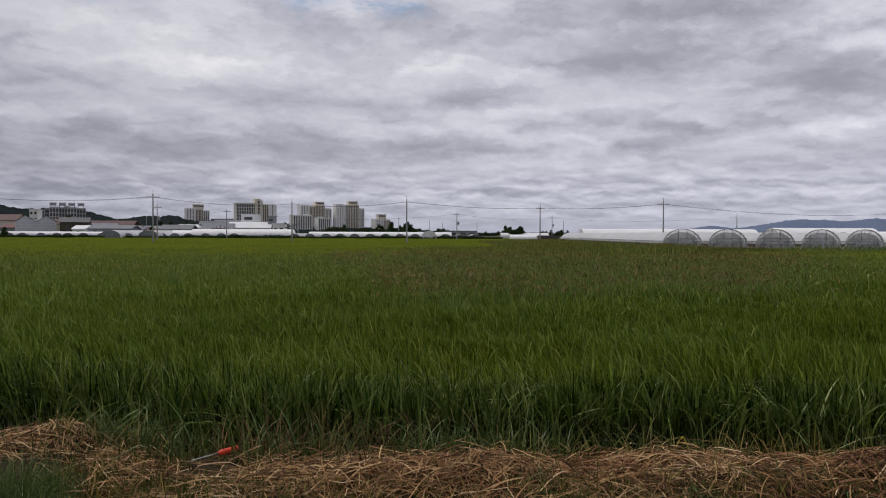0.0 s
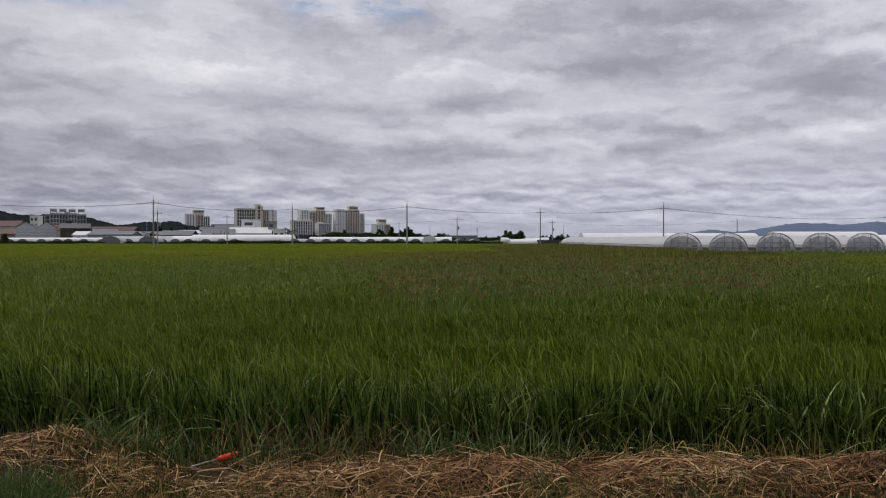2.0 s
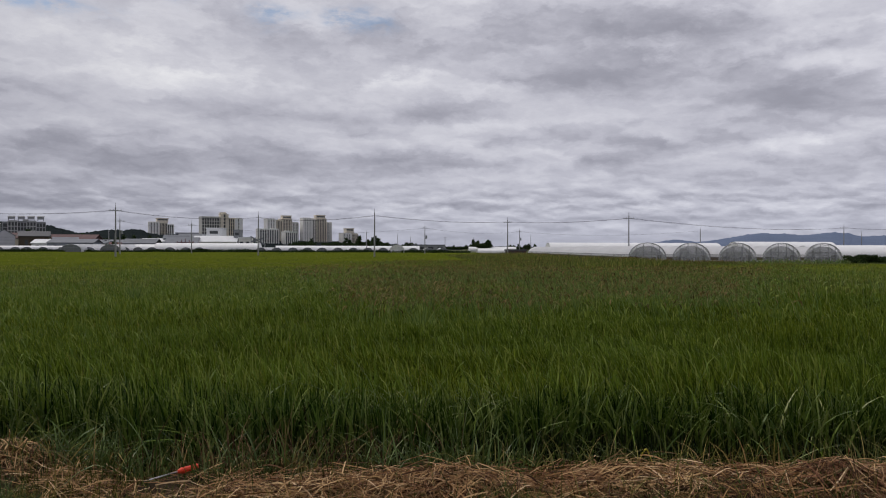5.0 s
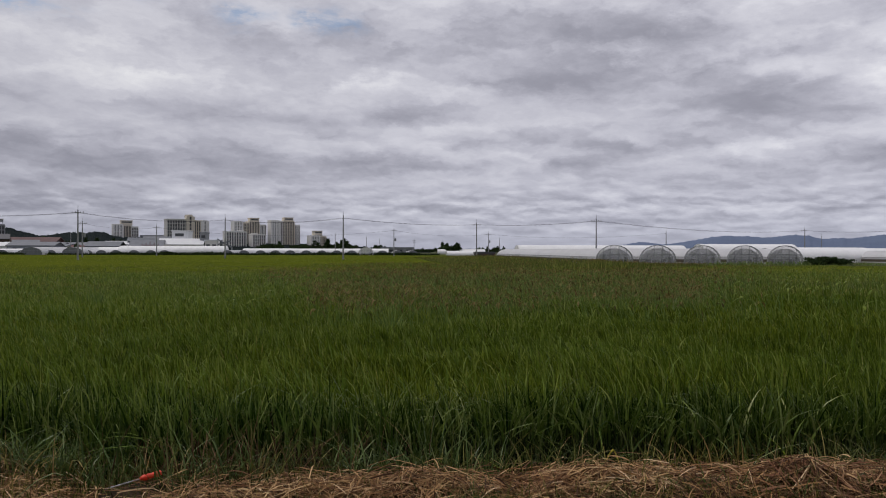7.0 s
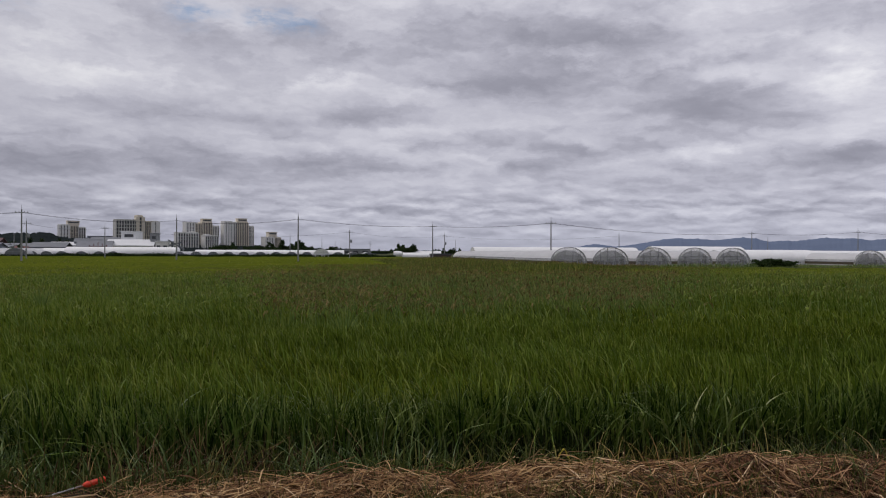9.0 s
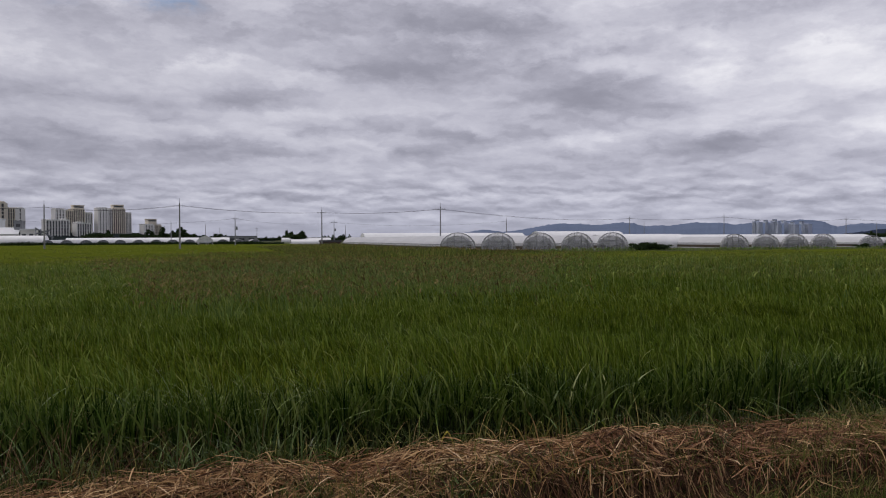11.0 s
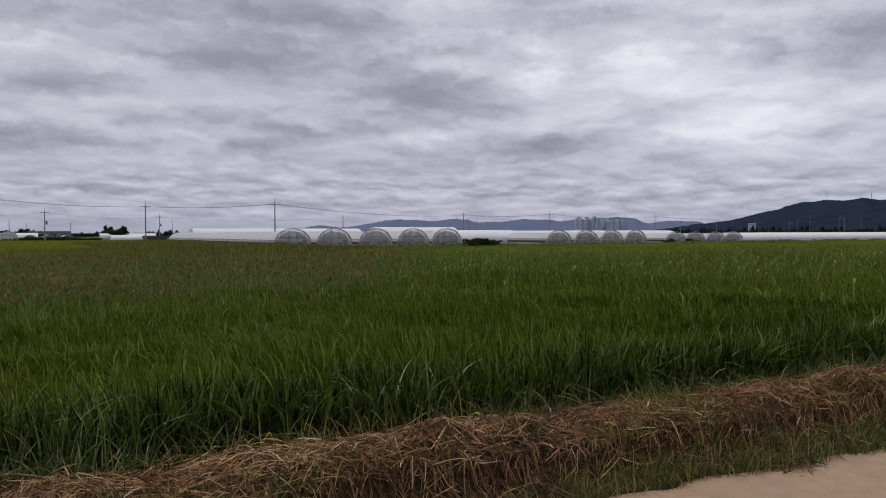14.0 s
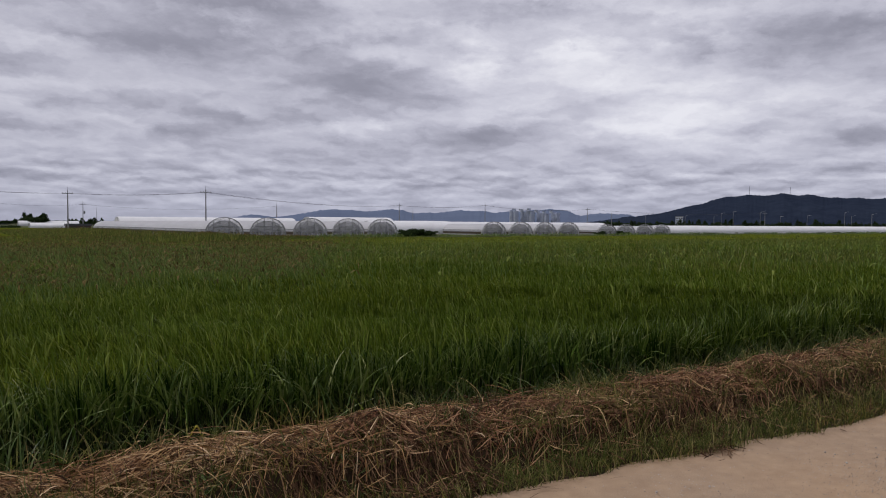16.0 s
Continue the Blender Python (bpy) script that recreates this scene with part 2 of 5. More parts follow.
FOOT_GRASS = leaf_material("foot_grass_leaf", [(0.0, (0.05, 0.075, 0.016)), (0.5, (0.12, 0.145, 0.035)), (0.85, (0.24, 0.23, 0.075)), (1.0, (0.42, 0.33, 0.17))], thin=0.25, gain=1.25)
STRAW = leaf_material("dry_straw", [(0.0, (0.0515, 0.0232, 0.00994)), (0.35, (0.234, 0.121, 0.0546)), (0.7, (0.468, 0.29, 0.129)), (1.0, (0.749, 0.535, 0.282))], (0.7, 0.6, 0.55), 1.3, thin=0.12, rough=0.6, spec=0.12)
STRAW_TOP = leaf_material("bleached_straw", [(0.0, (0.30, 0.165, 0.085)), (0.5, (0.54, 0.35, 0.19)), (1.0, (0.80, 0.60, 0.37))], thin=0.12, rough=0.6, spec=0.15)
RUSSET = leaf_material("russet_straw", [(0.0, (0.0607, 0.0272, 0.0149)), (0.4, (0.217, 0.099, 0.0552)), (0.8, (0.446, 0.235, 0.133)), (1.0, (0.703, 0.42, 0.242))], (0.6, 0.57, 0.55), 2.2, thin=0.12, rough=0.65, gain=0.82)
PALE = leaf_material("pale_grass_leaf", [(0.0, (0.0252, 0.0432, 0.013)), (0.5, (0.0612, 0.0864, 0.0274)), (0.85, (0.115, 0.144, 0.0576)), (1.0, (0.216, 0.18, 0.0864))], thin=0.2, rough=0.55, spec=0.1)
DEAD = leaf_material("dead_stem", [(0.0, (0.037, 0.0202, 0.0116)), (0.5, (0.133, 0.0704, 0.0408)), (0.85, (0.306, 0.177, 0.0987)), (1.0, (0.556, 0.365, 0.198))], (0.6, 0.57, 0.55), 2.6, thin=0.1, rough=0.75, gain=0.8)
TREE_LEAF = leaf_material("tree_leaf", [(0.0, (0.022, 0.040, 0.014)), (0.6, (0.035, 0.060, 0.020)), (1.0, (0.055, 0.080, 0.028))], thin=0.2, rough=0.6)
YELLOW = leaf_material("yellow_leaf", [(0.0, (0.62, 0.54, 0.08)), (1.0, (0.7, 0.6, 0.12))], thin=0.3)


def canopy_material():
    m = Mat("rice_canopy")
    f1, f2, f3 = m.noise(0.06, 5), m.noise(1.6, 4), m.noise(9.0, 3, stretch=(1, 0.4, 1))
    col = m.ramp(f1, [(0.35, (0.076, 0.098, 0.011)), (0.65, (0.122, 0.142, 0.017))])
    col = m.mix(0.5, col, m.ramp(f2, [(0.35, (0.040, 0.058, 0.006)), (0.68, (0.155, 0.180, 0.018))]))
    return m.set(col, 0.9, bump=f3, depth=0.12, strength=0.9, spec=0.0)


def soil_material():
    m = Mat("bank_soil")
    f1, f2 = m.noise(2.2, 6), m.noise(26, 4)
    col = m.ramp(f1, [(0.3, (0.022, 0.016, 0.010)), (0.5, (0.045, 0.031, 0.018)), (0.7, (0.035, 0.036, 0.015))])
    col = m.mix(0.4, col, m.ramp(f2, [(0.3, (0.02, 0.014, 0.009)), (0.7, (0.075, 0.052, 0.032))]))
    return m.set(col, 0.9, bump=f2, depth=0.03, spec=0.05)


def road_material():
    m = Mat("sandy_road")
    f1, f2, f3 = m.noise(0.7, 6), m.noise(9, 5), m.noise(90, 3)
    v = m.n.new("ShaderNodeTexVoronoi")
    t = m.n.new("ShaderNodeTexCoord")
    m.l.new(t.outputs["Object"], v.inputs["Vector"])
    v.inputs["Scale"].default_value = 42
    col = m.ramp(f1, [(0.35, (0.50, 0.335, 0.205)), (0.65, (0.41, 0.295, 0.205))])
    col = m.mix(0.35, col, m.ramp(f2, [(0.3, (0.25, 0.175, 0.115)), (0.7, (0.50, 0.37, 0.245))]))
    speck = m.ramp(v.outputs["Distance"], [(0.08, (1, 1, 1)), (0.2, (0, 0, 0))])
    worn_zone = m.ramp(m.noise(1.1, 3), [(0.48, (0, 0, 0)), (0.62, (1, 1, 1))])
    col = m.mix(m.mix(1.0, speck, worn_zone, "MULTIPLY"), col, (0.46, 0.43, 0.39))
    return m.set(col, 0.9, bump=m.mix(0.5, f2, f3), depth=0.03, spec=0.25)


def plastic_film():
    m = Mat("greenhouse_film")
    f = m.noise(0.7, 5, stretch=(1, 0.25, 1))
    col = m.ramp(f, [(0.3, (0.78, 0.78, 0.80)), (0.7, (0.90, 0.90, 0.91))])
    m.set(col, 0.35, bump=m.noise(5, 3), depth=0.02)
    tr = m.n.new("ShaderNodeBsdfTransparent")
    tl = m.n.new("ShaderNodeBsdfTranslucent")
    m.l.new(col, tl.inputs["Color"])
    mx, mx2 = m.n.new("ShaderNodeMixShader"), m.n.new("ShaderNodeMixShader")
    mx.inputs[0].default_value, mx2.inputs[0].default_value = 0.40, 0.12
    m.l.new(m.b.outputs[0], mx.inputs[1])
    m.l.new(tl.outputs[0], mx.inputs[2])
    m.l.new(mx.outputs[0], mx2.inputs[1])
    m.l.new(tr.outputs[0], mx2.inputs[2])
    m.l.new(mx2.outputs[0], m.out.inputs["Surface"])
    return m.m


def clear_film():
    m = Mat("clear_end_film")
    f = m.noise(1.2, 5)
    m.set(m.ramp(f, [(0.3, (0.76, 0.76, 0.79)), (0.7, (0.92, 0.92, 0.94))]), 0.25)
    tr = m.n.new("ShaderNodeBsdfTransparent")
    mx = m.n.new("ShaderNodeMixShader")
    mx.inputs[0].default_value = 0.74
    m.l.new(m.b.outputs[0], mx.inputs[1])
    m.l.new(tr.outputs[0], mx.inputs[2])
    m.l.new(mx.outputs[0], m.out.inputs["Surface"])
    return m.m


CANOPY, SOIL, ROAD = canopy_material(), soil_material(), road_material()
FILM, CLEAR = plastic_film(), clear_film()
CLOTH = worn("white_cover_cloth", (0.88, 0.88, 0.89), 0.6, 0.5, 0.12, depth=0.02)
STEEL = worn("galvanised_steel", (0.42, 0.43, 0.45), 0.4, 3, 0.2, 0.8)
CONCRETE = worn("pole_concrete", (0.32, 0.32, 0.33), 0.8, 1.5, 0.25)
DARK_METAL = worn("dark_metal", (0.10, 0.10, 0.11), 0.5, 4, 0.3, 0.4)
CABLE = worn("cable_black", (0.05, 0.05, 0.06), 0.6, 4, 0.2)
CERAMIC = worn("insulator", (0.35, 0.33, 0.32), 0.3, 8, 0.1)
WHITE_WALL = worn("white_wall", (0.84, 0.83, 0.81), 0.8, 0.12, 0.12)
CREAM_WALL = worn("cream_wall", (0.74, 0.68, 0.58), 0.8, 0.12, 0.15)
PALE_STONE = worn("pale_stone_wall", (0.62, 0.61, 0.58), 0.8, 0.12, 0.15)
PALE_CLAD = worn("pale_lilac_cladding", (0.46, 0.46, 0.51), 0.6, 0.3, 0.2)
SLAB_GREY = worn("slab_concrete", (0.46, 0.46, 0.47), 0.8, 0.15, 0.2)
GREY_WALL = worn("grey_wall", (0.30, 0.31, 0.33), 0.8, 0.15, 0.2)
# Far buildings: distance haze is put into the wall and glass colours.
HAZY_WALL = worn("hazed_far_wall", (0.60, 0.65, 0.79), 0.8, 0.12, 0.12)
HAZY_GLASS = worn("hazed_window_glass", (0.33, 0.36, 0.44), 0.3, 0.4, 0.3)
BLUEGREY = worn("blue_grey_sheet", (0.27, 0.29, 0.34), 0.8, 0.3, 0.18)
RUST_ROOF = worn("rust_red_roof", (0.15, 0.058, 0.055), 0.7, 0.4, 0.3)
RED_ROOF = worn("red_roof", (0.11, 0.05, 0.05), 0.7, 0.4, 0.3)
BLUE_ROOF = worn("blue_roof", (0.15, 0.165, 0.19), 0.6, 0.4, 0.25)
GREY_ROOF = worn("grey_roof", (0.22, 0.23, 0.255), 0.85, 0.4, 0.2)
WHITE_SHEET = worn("white_sheet_metal", (0.76, 0.77, 0.79), 0.5, 0.3, 0.1)
GLASS = worn("dark_window_glass", (0.085, 0.09, 0.10), 0.15, 0.4, 0.4)
PIPE = worn("weathered_pipe", (0.26, 0.265, 0.275), 0.7, 3, 0.3)
BARK = worn("bark", (0.09, 0.07, 0.05), 0.9, 3, 0.35)
SCREW_HANDLE = worn("orange_red_plastic", (0.85, 0.055, 0.018), 0.35, 20, 0.12)
SCREW_STEEL = worn("tool_steel", (0.55, 0.55, 0.55), 0.3, 30, 0.15, 0.9)


def forest_material(name, lo, hi, scale):
    m = Mat(name)
    f, f2 = m.noise(scale, 6, 0.65), m.noise(scale * 0.15, 4)
    col = m.mix(0.4, m.ramp(f, [(0.35, lo), (0.7, hi)]), m.ramp(f2, [(0.3, lo), (0.7, hi)]))
    return m.set(col, 0.95, bump=f, depth=6.0, strength=1.0, spec=0.0)


# Blue aerial haze is mixed into the colours of the hill and range.
HILL = forest_material("hazed_wooded_hill", (0.020, 0.028, 0.050), (0.038, 0.050, 0.078), 0.05)
RANGE = forest_material("hazed_range", (0.135, 0.170, 0.255), (0.165, 0.205, 0.295), 0.01)
LOWHILL = forest_material("low_wooded_rise", (0.018, 0.024, 0.026), (0.034, 0.042, 0.042), 0.08)


def ground_material():
    m = Mat("open_ground")
    f1, f2 = m.noise(0.02, 6), m.noise(0.6, 5)
    col = m.ramp(f1, [(0.35, (0.06, 0.085, 0.03)), (0.6, (0.10, 0.105, 0.05)), (0.75, (0.16, 0.13, 0.09))])
    col = m.mix(0.4, col, m.ramp(f2, [(0.3, (0.05, 0.07, 0.025)), (0.7, (0.13, 0.13, 0.06))]))
    return m.set(col, 0.95, bump=f2, depth=0.1, spec=0.1)


GROUND = ground_material()


# ---- building helpers ----
def mesh_object(name, bm, material, smooth=False):
    me = bpy.data.meshes.new(name)
    bm.normal_update()
    bm.to_mesh(me)
    bm.free()
    me.materials.append(material)
    if smooth:
        me.polygons.foreach_set("use_smooth", [True] * len(me.polygons))
    return new(name, me)


def part(name, bm, material, parent, label="", smooth=False):
    ob = mesh_object(name, bm, material, smooth)
    ob.parent = parent
    if label:
        ob["label"] = label
    return ob


def share(name, ob, parent, m):
    """Another piece on the same mesh."""
    o = new(name, ob.data)
    o.parent = parent
    o.matrix_basis = m
    return o


def thing(name, label, category, group="", m=None, kind=""):
    o = new(name)
    if m is not None:
        o.matrix_basis = m
    return tagged(o, label, category, group, kind)


def box(bm, x0, x1, y0, y1, z0, z1, bevel=0.0):
    v = [bm.verts.new((x, y, z)) for z in (z0, z1) for y in (y0, y1) for x in (x0, x1)]
    fs = [bm.faces.new([v[i] for i in q]) for q in ((0, 2, 3, 1), (4, 5, 7, 6), (0, 1, 5, 4), (2, 6, 7, 3), (0, 4, 6, 2), (1, 3, 7, 5))]
    if bevel:
        es = list({e for f in fs for e in f.edges})
        bmesh.ops.bevel(bm, geom=es, offset=bevel, segments=1, affect="EDGES")
    return bm


def boxed(*a, bevel=0.0):
    return box(bmesh.new(), *a, bevel=bevel)


def prism(profile, y0, y1):
    """A closed outline in x and z, drawn out along y."""
    bm = bmesh.new()
    a = [bm.verts.new((x, y0, z)) for x, z in profile]
    b = [bm.verts.new((x, y1, z)) for x, z in profile]
    n = len(profile)
    for i in range(n):
        bm.faces.new((a[i], a[(i + 1) % n], b[(i + 1) % n], b[i]))
    bm.faces.new(a[::-1])
    bm.faces.new(b)
    bmesh.ops.recalc_face_normals(bm, faces=bm.faces[:])
    return bm


def rod(bm, p, q, r0, r1=None, sides=8):
    """A tapered round bar from p to q."""
    p, q = Vector(p), Vector(q)
    r1 = r0 if r1 is None else r1
    t = (q - p).to_track_quat("Z", "Y").to_matrix()
    ring = [[bm.verts.new(c + t @ Vector((r * math.cos(2 * math.pi * i / sides), r * math.sin(2 * math.pi * i / sides), 0)))
             for i in range(sides)] for c, r in ((p, r0), (q, r1))]
    for i in range(sides):
        j = (i + 1) % sides
        bm.faces.new((ring[0][i], ring[0][j], ring[1][j], ring[1][i]))
    bm.faces.new(ring[0][::-1])
    bm.faces.new(ring[1])
    return bm


def lathe(bm, profile, sides=16):
    """Turned about z: pairs of radius and height, from below upwards."""
    rings = [[bm.verts.new((r * math.cos(2 * math.pi * i / sides), r * math.sin(2 * math.pi * i / sides), z)) for i in range(sides)] for r, z in profile]
    for a, b in zip(rings, rings[1:]):
        for i in range(sides):
            j = (i + 1) % sides
            bm.faces.new((a[i], a[j], b[j], b[i]))
    bm.faces.new(rings[0][::-1])
    bm.faces.new(rings[-1])
    return bm


def grid_object(name, xs, ys, zs, material, smooth=True):
    """A height field on the lines xs and ys."""
    nx, ny = len(xs), len(ys)
    X, Y = np.meshgrid(xs, ys)
    co = np.stack([X, Y, zs], -1).reshape(-1, 3).astype(np.float32)
    i = np.arange(ny - 1)[:, None] * nx + np.arange(nx - 1)[None, :]
    quads = np.stack([i, i + 1, i + nx + 1, i + nx], -1).reshape(-1, 4)
    return quad_object(name, co, quads, material, smooth)


def quad_object(name, co, quads, material, smooth=False):
    me = bpy.data.meshes.new(name)
    me.vertices.add(len(co))
    me.vertices.foreach_set("co", np.ascontiguousarray(co, dtype=np.float32).ravel())
    me.loops.add(quads.size)
    me.loops.foreach_set("vertex_index", np.ascontiguousarray(quads, dtype=np.int32).ravel())
    me.polygons.add(len(quads))
    me.polygons.foreach_set("loop_start", np.arange(len(quads), dtype=np.int32) * 4)
    me.polygons.foreach_set("loop_total", np.full(len(quads), 4, dtype=np.int32))
    if smooth:
        me.polygons.foreach_set("use_smooth", np.ones(len(quads), dtype=bool))
    me.update(calc_edges=True)
    me.materials.append(material)
    return new(name, me)


rng = np.random.default_rng(7)


def strips(name, spine, width, side, material, parent=None):
    """Many thin blades in one mesh. spine: (N, S, 3); width: (N, S); side: (N, 3), across the blade."""
    n, s, _ = spine.shape
    off = side[:, None, :] * width[:, :, None] * 0.5
    co = np.stack([spine - off, spine + off], 2).reshape(-1, 3)
    base = (np.arange(n) * s * 2)[:, None] + (np.arange(s - 1) * 2)[None, :]
    quads = np.stack([base, base + 1, base + 3, base + 2], -1).reshape(-1, 4)
    ob = quad_object(name, co, quads, material, True)
    if parent is not None:
        ob.parent = parent
    return ob


def blade_spines(base, h, lean_dir, bend, segs, droop=0.35):
    """Blades that rise and then bow over towards lean_dir (radians in the plan)."""
    t = np.linspace(0, 1, segs + 1)[None, :]
    out = (h * bend)[:, None] * (0.25 * t + 0.75 * t ** 2.2)
    up = h[:, None] * (t - droop * bend[:, None] * t ** 2.6)
    sp = np.repeat(base[:, None, :], segs + 1, 1).copy()
    sp[..., 0] += out * np.cos(lean_dir)[:, None]
    sp[..., 1] += out * np.sin(lean_dir)[:, None]
    sp[..., 2] += up
    return sp


def taper(width, segs, power=1.6, floor=0.08):
    t = np.linspace(0, 1, segs + 1)[None, :]
    return width[:, None] * np.maximum(1 - t ** power, floor) * np.minimum(1, 0.55 + 2.0 * t)


def across(n, base_angle, spread):
    """Directions across the blades, about base_angle (a number or one for each)."""
    a = base_angle + rng.normal(0, spread, n)
    return np.stack([np.cos(a), np.sin(a), rng.normal(0, 0.15, n)], -1)


def smooth_noise(x, y, scale, seed=0):
    """Soft value noise on arrays."""
    x, y = x / scale + seed * 17.3, y / scale + seed * 9.1
    xi, yi = np.floor(x).astype(np.int64), np.floor(y).astype(np.int64)
    fx, fy = x - xi, y - yi
    fx, fy = fx * fx * (3 - 2 * fx), fy * fy * (3 - 2 * fy)

    def h(a, b):
        v = np.sin(a * 127.1 + b * 311.7 + seed * 74.7) * 43758.5453
        return v - np.floor(v)
    return (h(xi, yi) * (1 - fx) + h(xi + 1, yi) * fx) * (1 - fy) + (h(xi, yi + 1) * (1 - fx) + h(xi + 1, yi + 1) * fx) * fy


def ring(az, d, z=0.0):
    """A place by its bearing (degrees from +Y towards +X) and distance from the roadside."""
    a = radians(az)
    return Vector((d * math.sin(a), 0.45 + d * math.cos(a), z))


# ---- the lie of the land ----
FIELD_Z = -0.55       # open ground round the greenhouses


def canopy_z(y):
    """Height of the rice tops, which lie lower from plot to plot."""
    return 0.33 - 0.88 * np.clip((np.asarray(y, dtype=float) - 6) / 60, 0, 1)


def swell(x, y):
    """Broad unevenness of the crop, stronger away from the edge."""
    far = np.clip((np.asarray(y, dtype=float) - 9) / 10, 0, 1)
    return far * (0.20 * (smooth_noise(x, y, 5.5, 93) - 0.5) + 0.10 * (smooth_noise(x, y, 2.6, 94) - 0.5))


def bank_foot(x):
    """Where the bank meets the road."""
    return np.interp(x, [-1.0, 2.5, 3.4, 4.0, 5.5, 8.0], [3.36, 3.34, 3.22, 3.11, 3.0, 2.93])


def bank_swing(x):
    """The bank draws in towards the road along its length."""
    return np.interp(x, [1.0, 2.7, 8.0, 16.0], [0.0, -0.16, -0.36, -0.55])


def bank_z(x, y):
    """Height of the bank; y is counted without its swing."""
    x, y = np.asarray(x, dtype=float), np.asarray(y, dtype=float)
    foot = bank_foot(x) - bank_swing(x) + 0.07 * (smooth_noise(x, x * 0, 0.5, 1) - 0.5) + 0.07 * (smooth_noise(x, x * 0, 0.15, 2) - 0.5)
    rise = np.clip((y - foot) / 0.72, 0, 1)
    lip = 3.80 + 0.10 * (smooth_noise(x, x * 0, 0.45, 16) - 0.5) + 0.05 * (smooth_noise(x, x * 0, 0.13, 17) - 0.5)
    step = np.clip((y - lip + 0.10) / 0.10, 0, 1)
    slope = -0.03 + 0.145 * rise ** 0.55
    stepped = -0.03 + 0.055 * np.clip((y - foot) / 0.30, 0, 1) ** 0.7 + 0.115 * step * step * (3 - 2 * step)
    cut = np.clip((x - 0.6) / 0.8, 0, 1)
    z = slope * (1 - cut) + stepped * cut
    z = z + 0.04 * np.exp(-((y - 4.15) / 0.28) ** 2) * (0.5 + smooth_noise(x, y, 0.5, 3))
    z = z - 0.70 * np.clip((y - 4.55) / 0.50, 0, 1) ** 1.1
    for mx_, my_, mr_, mh_ in ((2.03, 4.10, 0.16, 0.09), (2.5, 4.05, 0.12, 0.06), (5.45, 4.05, 0.20, 0.09), (3.5, 3.9, 0.15, 0.04), (-2.3, 4.60, 0.38, 0.14), (0.1, 4.25, 0.2, 0.03)):
        z = z + mh_ * np.exp(-((x - mx_) ** 2 + (y - my_) ** 2) / mr_ ** 2)
    return z + 0.05 * (smooth_noise(x, y, 0.22, 4) - 0.5) * rise + 0.02 * (smooth_noise(x, y, 0.08, 5) - 0.5) * rise


def in_paddy(x, y):
    return (y > 4.8) & (((x < 27) & (y < 296)) | ((x >= 27) & (y < 96)))


gx = np.unique(np.concatenate([np.linspace(-4600, -400, 22), np.linspace(-400, 400, 81), np.linspace(400, 4600, 22), [26.8, 27.2]]))
gy = np.unique(np.concatenate([np.linspace(-4600, -60, 16), [-10, -4, -3, 2.6, 5.0, 5.25, 96, 96.6, 296, 296.6], np.linspace(6, 320, 64), np.linspace(320, 4600, 26)]))
GX, GY = np.meshgrid(gx, gy)
gz = np.where(in_paddy(GX, GY), canopy_z(GY) - 0.85, np.where((GY <= 2.6) & (GY >= -4), -0.06, np.where((GY > 2.6) & (GY < 6), -0.55, FIELD_Z)))
tagged(grid_object("ground", gx, gy, gz, GROUND, False), "open farmland of green and brown soil under the fields", "ground", kind="structure")

rx, ry = np.arange(-14, 30, 0.12), np.arange(-3.0, 3.65, 0.12)
RX, RY = np.meshgrid(rx, ry)
rz = 0.02 * (smooth_noise(RX, RY, 1.3, 6) - 0.5) + 0.008 * (smooth_noise(RX, RY, 0.3, 7) - 0.5) - 0.01
tagged(grid_object("road", rx, ry, rz, ROAD), "pale sandy farm road with scattered grit", "road", kind="structure")

bx, by = np.arange(-10, 26, 0.07), np.arange(2.85, 6.5, 0.06)
BX, BY = np.meshgrid(bx, by)
bank_co = np.stack([BX, BY + bank_swing(BX), bank_z(BX, BY)], -1).reshape(-1, 3)
bank_i = np.arange(len(by) - 1)[:, None] * len(bx) + np.arange(len(bx) - 1)[None, :]
bank_quads = np.stack([bank_i, bank_i + 1, bank_i + len(bx) + 1, bank_i + len(bx)], -1).reshape(-1, 4)
tagged(quad_object("bank", bank_co, bank_quads, SOIL, True), "low earth bank of dark soil beside the farm road", "bank", kind="structure")

cx = np.concatenate([np.linspace(-330, -40, 60), np.arange(-39, 26.9, 0.8)])
cy = np.concatenate([np.arange(7.0, 60, 0.7), np.linspace(60.5, 295, 110)])
CX, CY = np.meshgrid(cx, cy)
under = 0.29 - 0.04 * np.clip((CY - 8) / 20, 0, 1) - 0.20 * np.clip((CY - 42) / 60, 0, 1)
cz = canopy_z(CY) + swell(CX, CY) - under + 0.16 * (smooth_noise(CX, CY, 1.5, 8) - 0.5) + 0.10 * (smooth_noise(CX, CY, 0.8, 9) - 0.5)
tagged(grid_object("rice_undergrowth", cx, cy, cz, CANOPY), "dense green rice canopy filling the paddy", "rice", kind="stuff")
cx2 = np.concatenate([np.arange(26.9, 90, 0.8), np.linspace(91, 330, 80)])
cy2 = np.concatenate([np.arange(7.0, 60, 0.7), np.linspace(60.5, 96, 50)])
CX, CY = np.meshgrid(cx2, cy2)
under = 0.29 - 0.04 * np.clip((CY - 8) / 20, 0, 1) - 0.20 * np.clip((CY - 42) / 60, 0, 1)
cz = canopy_z(CY) + swell(CX, CY) - under + 0.16 * (smooth_noise(CX, CY, 1.5, 8) - 0.5) + 0.10 * (smooth_noise(CX, CY, 0.8, 9) - 0.5)
tagged(grid_object("rice_undergrowth", cx2, cy2, cz, CANOPY), "dense green rice canopy of the nearer plots", "rice", kind="stuff")


